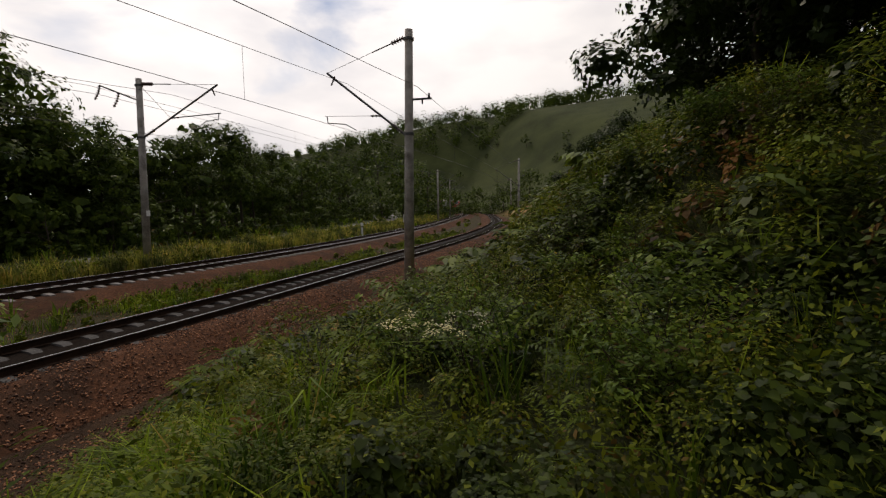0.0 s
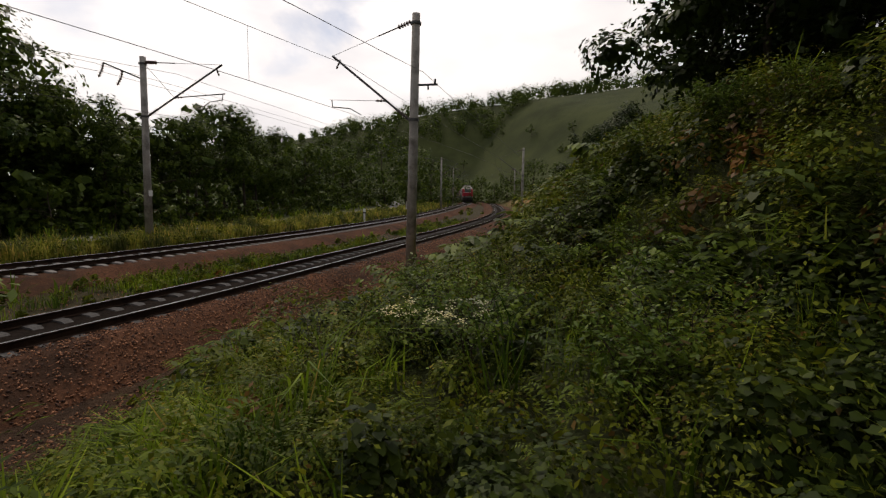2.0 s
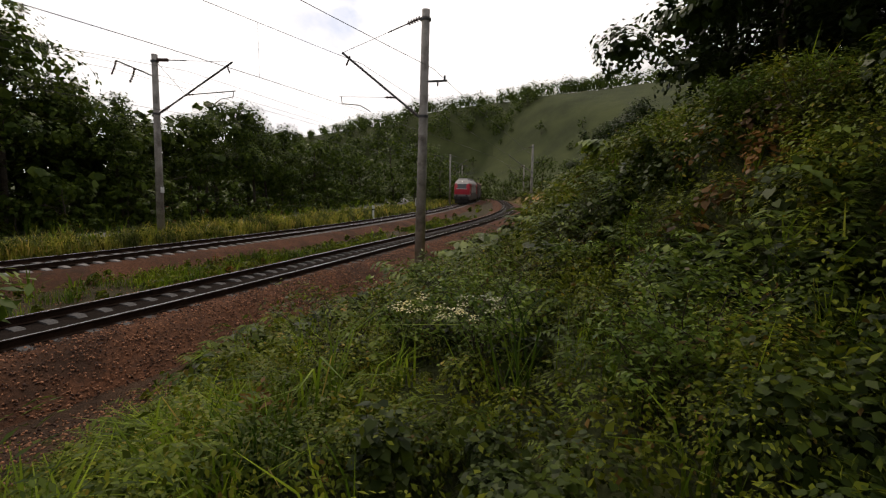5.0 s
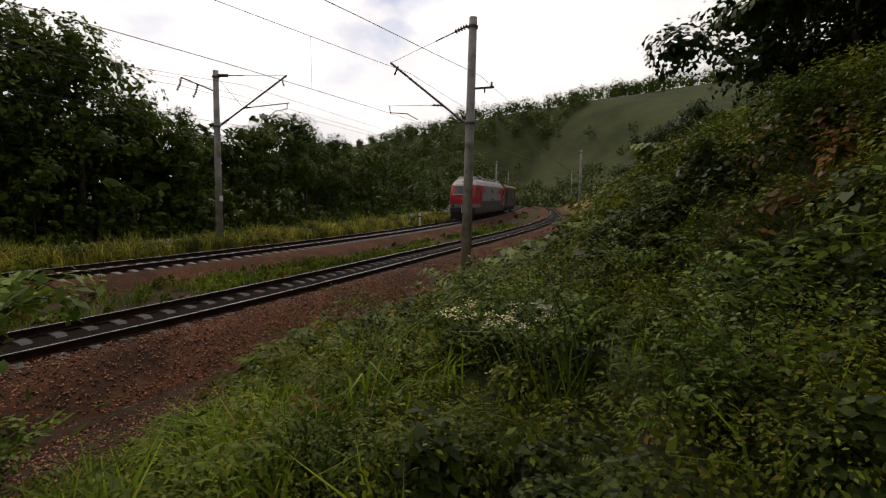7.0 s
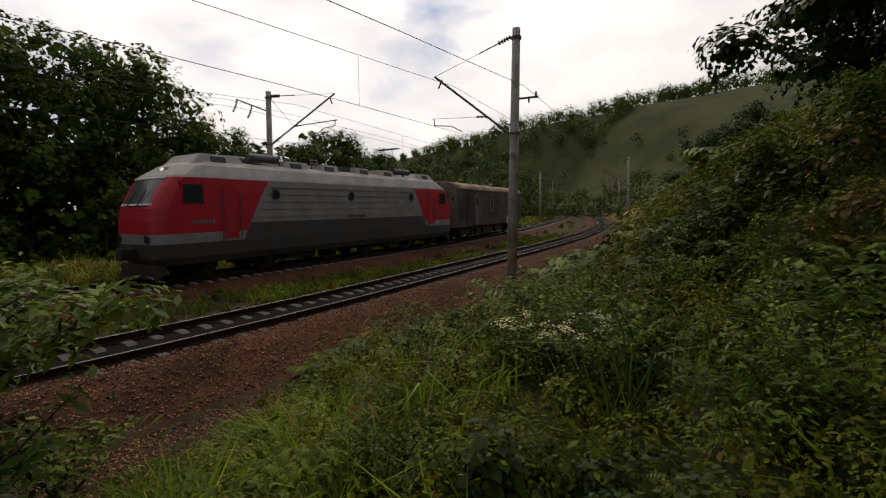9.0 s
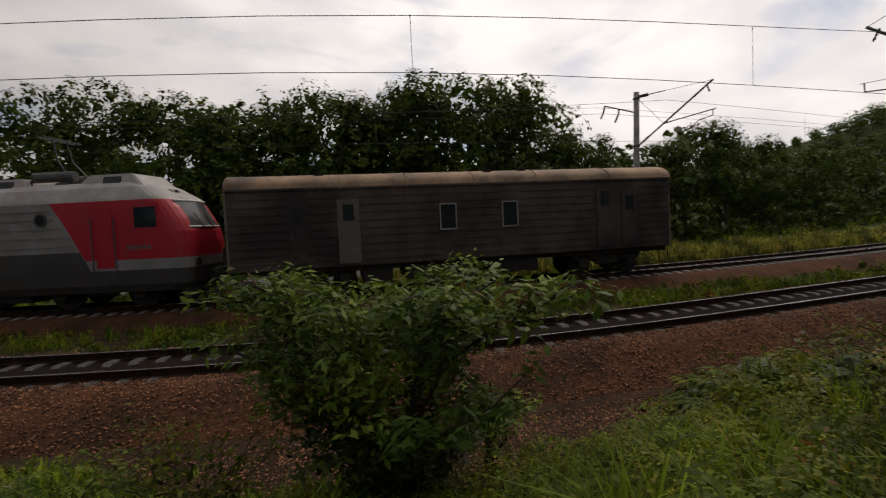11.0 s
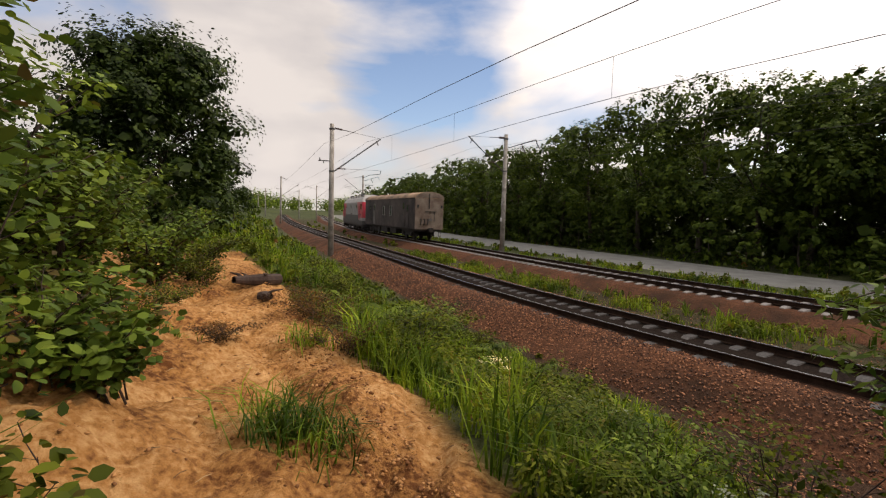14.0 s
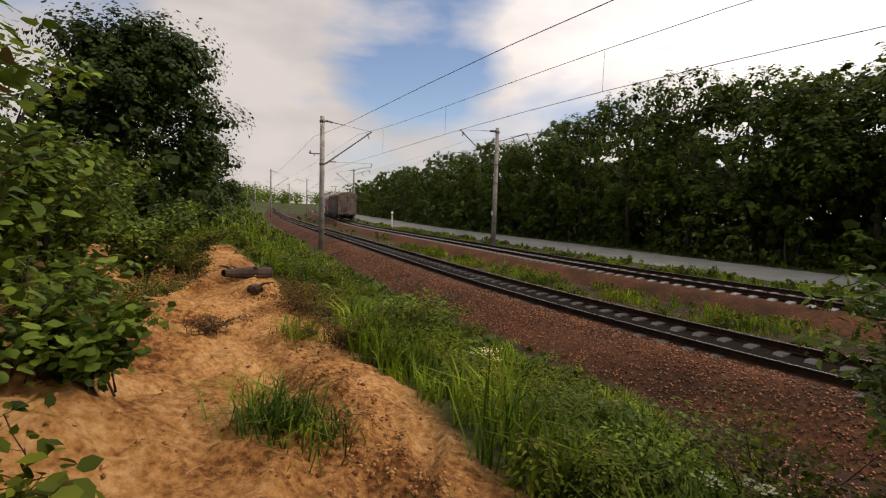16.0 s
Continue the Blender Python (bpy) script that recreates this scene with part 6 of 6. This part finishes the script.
def flowers():
    """Heads of tiny white flowers."""
    p, n, s = [], [], []
    for cx, cy, cz, rad, heads in ((-2.25, 2.95, 0.92, 0.16, 9), (-1.72, 3.05, 0.92, 0.17, 11), (-2.02, 3.1, 0.86, 0.12, 5), (-3.4, -4.6, 0.62, 0.2, 7), (-4.6, -4.1, 0.55, 0.5, 6), (-3.1, -1.9, 0.6, 0.3, 5)):
        for k in range(heads):
            a, q = gen.uniform(0, 6.28), rad * math.sqrt(gen.random())
            x, y = cx + math.cos(a) * q, cy + math.sin(a) * q
            z = float(ground_z(x, y)) + cz + gen.normal(0, 0.05)
            m = 16
            p.append(np.c_[x + gen.normal(0, 0.028, m), y + gen.normal(0, 0.028, m), z + gen.normal(0, 0.012, m)])
            n.append(np.c_[gen.normal(0, 0.3, m), gen.normal(0, 0.3, m), np.ones(m)])
            s.append(gen.uniform(0.014, 0.026, m))
    v = leaf_cards(np.concatenate(p), np.concatenate(n), np.concatenate(s), gen, 0.9)
    tagged(raw("white_flowers", *v, PETAL), "small white flower heads among the weeds", "flowers", kind="stuff")


flowers()


def rocks(x, y, z, size):
    """Eight-faced chips of stone."""
    n = len(x)
    base = np.array([[1, 0, 0], [0, 1, 0], [-1, 0, 0], [0, -1, 0], [0, 0, 1], [0, 0, -1.0]])
    v = base[None] * gen.uniform(0.5, 1.15, (n, 6, 1)) + gen.normal(0, 0.16, (n, 6, 3))
    a = gen.uniform(0, 6.28, n)
    c, s = np.cos(a), np.sin(a)
    v = np.stack([v[..., 0] * c[:, None] - v[..., 1] * s[:, None], v[..., 0] * s[:, None] + v[..., 1] * c[:, None], v[..., 2] * 0.75], -1)
    v = v * size[:, None, None] / 2 + np.stack([x, y, z], -1)[:, None]
    f = np.array([[0, 1, 4], [1, 2, 4], [2, 3, 4], [3, 0, 4], [1, 0, 5], [2, 1, 5], [3, 2, 5], [0, 3, 5]])
    return v.reshape(-1, 3), (np.arange(n)[:, None, None] * 6 + f[None]).reshape(-1, 3)


def ballast_stones():
    """Loose chips on the shoulders and between the rails of the near track."""
    prof_u, prof_z = [-3.1, -1.95, -1.5, -0.86, 0, 0.86, 1.5, 1.95, 3.1, 3.8], [-0.78, -0.27, -0.17, -0.17, -0.255, -0.17, -0.17, -0.27, -0.74, -0.72]
    xs, ys, zs = [], [], []
    for n, u0, u1, y0, y1 in ((16000, 0.95, 3.5, -14, 12), (6000, 1.0, 3.3, -34, -14), (3500, 1.0, 3.0, 12, 32), (3500, -3.0, -0.9, -22, 20)):
        y = gen.uniform(y0, y1, n)
        u = gen.uniform(u0, u1, n)
        d = NEAR.x(y + 0.5) - NEAR.x(y - 0.5)
        xs.append(NEAR.x(y) + u * np.sqrt(1 + d * d))
        ys.append(y)
        zs.append(np.interp(u, prof_u, prof_z) + 0.012)
    y = gen.uniform(-5.0, 5.0, 9000)
    u = gen.uniform(3.2, 6.4, 9000)
    keep = u < stony_margin(y) + gen.normal(0.2, 0.3, 9000)
    y, u = y[keep], u[keep]
    x = NEAR.x(y) + u
    xs.append(x)
    ys.append(y)
    zs.append(ground_z(x, y) + 0.008)
    y = gen.uniform(-24, 34, 4500)
    x = NEAR.x(y) - gen.uniform(3.0, 6.6, 4500)
    xs.append(x)
    ys.append(y)
    zs.append(ground_z(x, y) + 0.01)
    x, y, z = np.concatenate(xs), np.concatenate(ys), np.concatenate(zs)
    tagged(raw("ballast_stones", *rocks(x, y, z, gen.uniform(0.028, 0.066, len(x))), STONE), "loose reddish crushed stones of the ballast", "stones", kind="stuff")


ballast_stones()
STRAW = surface("bleached_straw", (0.10, 0.06, 0.03), (0.42, 0.30, 0.16), 0.9, 8, 60, 0.2, island=0.6)
CLOD = surface("clay_clod", (0.17, 0.068, 0.022), (0.46, 0.235, 0.088), 0.95, 6, 60, 0.5, island=0.4)


def clods():
    n = 11000
    y = np.minimum(-1.2 - 14 * gen.random(n) ** 1.5, -1.2)
    edge = np.interp(y, [-20.5, -16, -9, -5.4, -2.7, 0.5], [-3.7, -3.4, -2.7, -2.2, -1.8, -1.2])
    x = np.where(gen.random(n) < 0.6, edge + np.abs(gen.normal(0, 0.35, n)), gen.uniform(-2.6, 0.9, n))
    keep = path_share(x, y) > 0.3
    x, y = x[keep], y[keep]
    size = 0.010 + 0.055 * gen.random(len(x)) ** 4
    tagged(raw("clay_clods", *rocks(x, y, ground_z(x, y) + clay_relief(x, y) + size * 0.1, size), CLOD), "small crumbs and clods of orange clay", "clods", kind="stuff")


clods()


def litter():
    """Straws and broken twigs strewn over the trodden clay."""
    verts, faces = [], []
    for k in range(170):
        y = gen.uniform(-13, -2.4)
        x = gen.uniform(-2.6, 0.6)
        if float(path_share(np.array([x]), np.array([y]))[0]) < 0.4:
            continue
        a, l = gen.uniform(0, 6.28), gen.uniform(0.02, 0.08)
        z = float(ground_z(x, y)) + float(clay_relief(x, y)) + 0.006
        d = np.array([math.cos(a), math.sin(a), gen.normal(0, 0.08)]) * l
        c = np.array([x, y, z])
        v, f = tube_arrays([c - d, c + [0, 0, 0.01], c + d], [0.002, 0.003, 0.002], 4)
        at = len(verts)
        verts += v
        faces += [tuple(i + at for i in q) for q in f]
    tagged(raw("twig_litter", verts, faces, STRAW), "dry straws and broken twigs on the clay", "twigs", kind="stuff")


litter()


def fallen_log(x, y, turn, length, r):
    root = thing("fallen_log", Matrix.Translation((x, y, float(ground_z(x, y)))) @ Matrix.Rotation(turn, 4, "Z"), "dark charred broken log lying beside the cart path", "log")
    pts = [(-length / 2, 0, r * 0.7), (-length / 6, 0.05, r * 0.9), (length / 5, -0.04, r * 1.0), (length / 2, 0.03, r * 1.3)]
    v, f = tube_arrays(pts, [r, r * 1.1, r * 0.9, r * 0.6], 9)
    raw("trunk", v, f, TWIG, root)
    for e, a in ((-0.2, 1.0), (0.25, -0.9)):
        v, f = tube_arrays([(length * e, 0, r), (length * e + 0.1, 0.16 * a, r * 2.0), (length * e + 0.22, 0.3 * a, r * 2.3)], [r * 0.4, r * 0.25, 0.012], 6)
        raw("branch_stub", v, f, TWIG, root)


fallen_log(-2.6, -12.0, 0.25, 1.1, 0.13)
fallen_log(-2.35, -10.2, 1.9, 0.35, 0.10)
fallen_log(-2.75, -12.5, -0.35, 0.9, 0.10)


def leafy_bush(name, label, x, y, height, spread, stems, seed, leaf, material, bare=0.35, twigs=9, per_tip=11, tip_spread=0.10, round_leaf=0.46, stout=1.0):
    """A many-stemmed bush: every stem, twig and leaf is modelled."""
    r = np.random.default_rng(seed)
    root = thing(name, Matrix.Translation((x, y, float(ground_z(x, y)))), label, "bush")
    verts, faces, tips = [], [], []

    def add(points, radii, sides):
        v, f = tube_arrays(points, radii, sides)
        at = len(verts)
        verts.extend(v)
        faces.extend([tuple(i + at for i in q) for q in f])

    for k in range(stems):
        a = 2 * math.pi * k / stems + r.normal(0, 0.25)
        out, h = spread * r.uniform(0.35, 1.0), height * r.uniform(0.55, 1.0)
        base = np.array([math.cos(a) * 0.12, math.sin(a) * 0.12, -0.1])
        pts = [base]
        for i in range(1, 6):
            w = i / 5
            pts.append(np.array([math.cos(a + 0.25 * w) * out * w ** 1.25, math.sin(a + 0.25 * w) * out * w ** 1.25, h * (1 - (1 - w) ** 1.35)]) + r.normal(0, 0.035, 3))
        add(pts, [stout * q for q in (0.026, 0.022, 0.018, 0.014, 0.010, 0.005)], 6)
        tips.append(pts[-1])
        for i in range(twigs):
            w = bare + (1 - bare) * r.random()
            j = min(int(w * 5), 4)
            p = pts[j] + (pts[j + 1] - pts[j]) * (w * 5 - j)
            b = a + r.normal(0, 1.1)
            l = spread * r.uniform(0.16, 0.4)
            q = p + np.array([math.cos(b) * l * 0.55, math.sin(b) * l * 0.55, l * 0.35])
            e = p + np.array([math.cos(b) * l, math.sin(b) * l, l * r.uniform(0.4, 0.9)])
            e[2] = min(e[2], height)
            add([p, q, e], [stout * 0.009, stout * 0.007, 0.003], 4)
            tips += [q, e]
    raw("branching_stem", verts, faces, TWIG, root, "thin dark bare stems", True)
    c = np.repeat(np.array(tips), per_tip, 0)
    m = len(c)
    d = r.normal(size=(m, 3))
    d /= np.linalg.norm(d, axis=1, keepdims=True)
    p = c + d * tip_spread * r.uniform(0.5, 1.5, (m, 1)) * [1.25, 1.25, 0.7]
    n = d * 0.5 + [0, 0, 0.9] + r.normal(0, 0.35, (m, 3))
    raw("foliage", *(round_leaves if round_leaf > 0.65 else leaf_cards)(p, n, leaf * r.uniform(0.6, 1.35, m), r, round_leaf), material, root, "fresh green pointed leaves")
    return root


leafy_bush("elder_bush", "broad green bush with bare dark lower stems beside the ballast", -4.75, -0.5, 2.1, 1.62, 20, 3, 0.10, LEAF_BUSH, 0.46, 15, 18, 0.12, 0.40)
# Dark vine leaves on these suckers imitate the shade below the elder.
leafy_bush("elder_bush", "dark low suckers crowding the foot of the elder", -4.62, -0.45, 1.0, 1.05, 18, 7, 0.085, LEAF_VINE_SHADE, 0.12, 11, 10, 0.12, 0.42, 0.6)
leafy_bush("elder_bush", "low green sapling at the edge of the ballast", -5.9, 0.6, 0.95, 0.6, 6, 5, 0.10, LEAF_BUSH, 0.4, 6, 8, 0.12)
leafy_bush("hazel_bush", "tall hazel bush with round leaves on the cut bank", 0.62, -3.35, 2.75, 0.80, 10, 9, 0.066, LEAF_BUSH, 0.2, 11, 7, 0.12, 0.8, 0.35)
leafy_bush("hazel_bush", "spreading bush with round leaves on the cut bank", 1.6, -5.4, 2.0, 1.2, 12, 13, 0.10, LEAF_BUSH, 0.1, 12, 12, 0.14, 0.72)
leafy_bush("hazel_bush", "tall dense bush with round leaves on the cut bank", 1.0, -6.6, 2.6, 1.25, 13, 23, 0.09, LEAF_BUSH, 0.06, 14, 12, 0.14, 0.72)
leafy_bush("hazel_bush", "dense green bush above the clay cutting", 1.2, -9.5, 1.9, 1.5, 11, 17, 0.11, LEAF_BUSH, 0.1, 11, 13, 0.16, 0.7)
leafy_bush("hazel_bush", "low green bush hanging over the clay cutting", 0.5, -13.5, 1.5, 1.2, 10, 19, 0.11, LEAF_BUSH, 0.1, 10, 13, 0.16, 0.7)
leafy_bush("hazel_bush", "dense dark green bush above the clay cutting", 0.55, -8.2, 1.7, 1.25, 13, 43, 0.08, LEAF_BUSH, 0.06, 13, 12, 0.14, 0.7)
leafy_bush("hazel_bush", "low green bush spilling over the clay edge", -0.55, -11.4, 1.35, 1.2, 13, 45, 0.08, LEAF_BUSH, 0.06, 12, 12, 0.14, 0.68)
leafy_bush("hazel_bush", "low green bush spilling over the clay edge", -1.45, -13.4, 1.0, 1.1, 12, 47, 0.08, LEAF_WEED, 0.06, 12, 12, 0.14, 0.6)
leafy_bush("bank_weed", "dark broad-leaved plant at the foot of the clay bank", 0.42, -3.0, 0.6, 0.5, 10, 51, 0.075, LEAF_WEED, 0.1, 8, 7, 0.09, 0.75, 0.4)
leafy_bush("bank_weed", "dark broad-leaved plant at the foot of the clay bank", 0.0, -4.75, 0.55, 0.45, 9, 55, 0.085, LEAF_BUSH, 0.1, 7, 6, 0.09, 0.75, 0.4)
leafy_bush("bank_weed", "dull small-leaved weeds on the clay bank", -0.15, -6.6, 0.45, 0.5, 10, 57, 0.05, LEAF_WEED, 0.05, 8, 7, 0.08, 0.5, 0.3)
leafy_bush("bank_weed", "brown withered weeds crowding the path edge", -2.75, -8.9, 0.6, 0.6, 12, 59, 0.05, LEAF_DRY, 0.05, 9, 9, 0.09, 0.35, 0.3)
leafy_bush("bank_weed", "low broad-leaved plant on the bare clay bank", 0.35, -4.75, 0.75, 0.55, 9, 29, 0.10, LEAF_BUSH, 0.1, 7, 4, 0.09, 0.62, 0.4)
leafy_bush("bank_weed", "low broad-leaved plant on the bare clay bank", 0.25, -6.2, 0.6, 0.5, 8, 31, 0.09, LEAF_BUSH, 0.1, 7, 5, 0.09, 0.6, 0.4)
leafy_bush("bank_weed", "small dull weed on the trodden clay", -1.15, -7.3, 0.2, 0.42, 9, 33, 0.035, LEAF_DRY, 0.05, 9, 9, 0.06, 0.4, 0.3)
leafy_bush("bank_weed", "small dark weed on the trodden clay", -0.75, -9.7, 0.3, 0.55, 9, 35, 0.05, LEAF_WEED, 0.05, 8, 8, 0.08, 0.4, 0.3)
leafy_bush("bank_weed", "dark drooping weeds over the clay edge", -1.55, -12.2, 0.6, 0.75, 10, 37, 0.06, LEAF_WEED, 0.05, 9, 9, 0.1, 0.45, 0.3)
leafy_bush("bank_weed", "brown withered weeds at the path edge", -2.85, -7.9, 0.55, 0.55, 11, 39, 0.05, LEAF_DRY, 0.05, 9, 8, 0.09, 0.35, 0.3)
leafy_bush("bank_weed", "brown withered weeds at the path edge", -2.5, -6.4, 0.4, 0.4, 9, 41, 0.045, LEAF_DRY, 0.05, 8, 7, 0.07, 0.35, 0.3)

# rounded clumps of taller weeds that stand out of the growth
spots = random.Random(53)
for k in range(34):
    if k < 20:
        x, y = spots.uniform(-4.2, 2.2), spots.uniform(2.6, 10.5)
        tall = spots.uniform(0.75, 1.3)
    else:
        y = spots.uniform(-15.0, -1.8)
        x = float(np.interp(y, [-16, -9, -5.4, -2.7, 0.5], [-3.9, -3.3, -2.9, -2.6, -2.6])) - spots.uniform(0.3, 3.0)
        tall = spots.uniform(0.7, 1.1)
    if float(NEAR.across(x, y)) < 3.6:
        continue
    dark = spots.random() < 0.55
    clump = leafy_bush("weed_clump", "dark green leafy clump of weeds on the slope" if dark else "yellow-green leafy clump of weeds on the slope", x, y, tall, tall * spots.uniform(0.45, 0.7), 10, 60 + k, spots.choice((0.05, 0.065, 0.085)),
                       LEAF_WEED if dark else LEAF_BUSH, 0.1, 7, 9, 0.10, spots.choice((0.35, 0.5, 0.6)), 0.3)


motions()
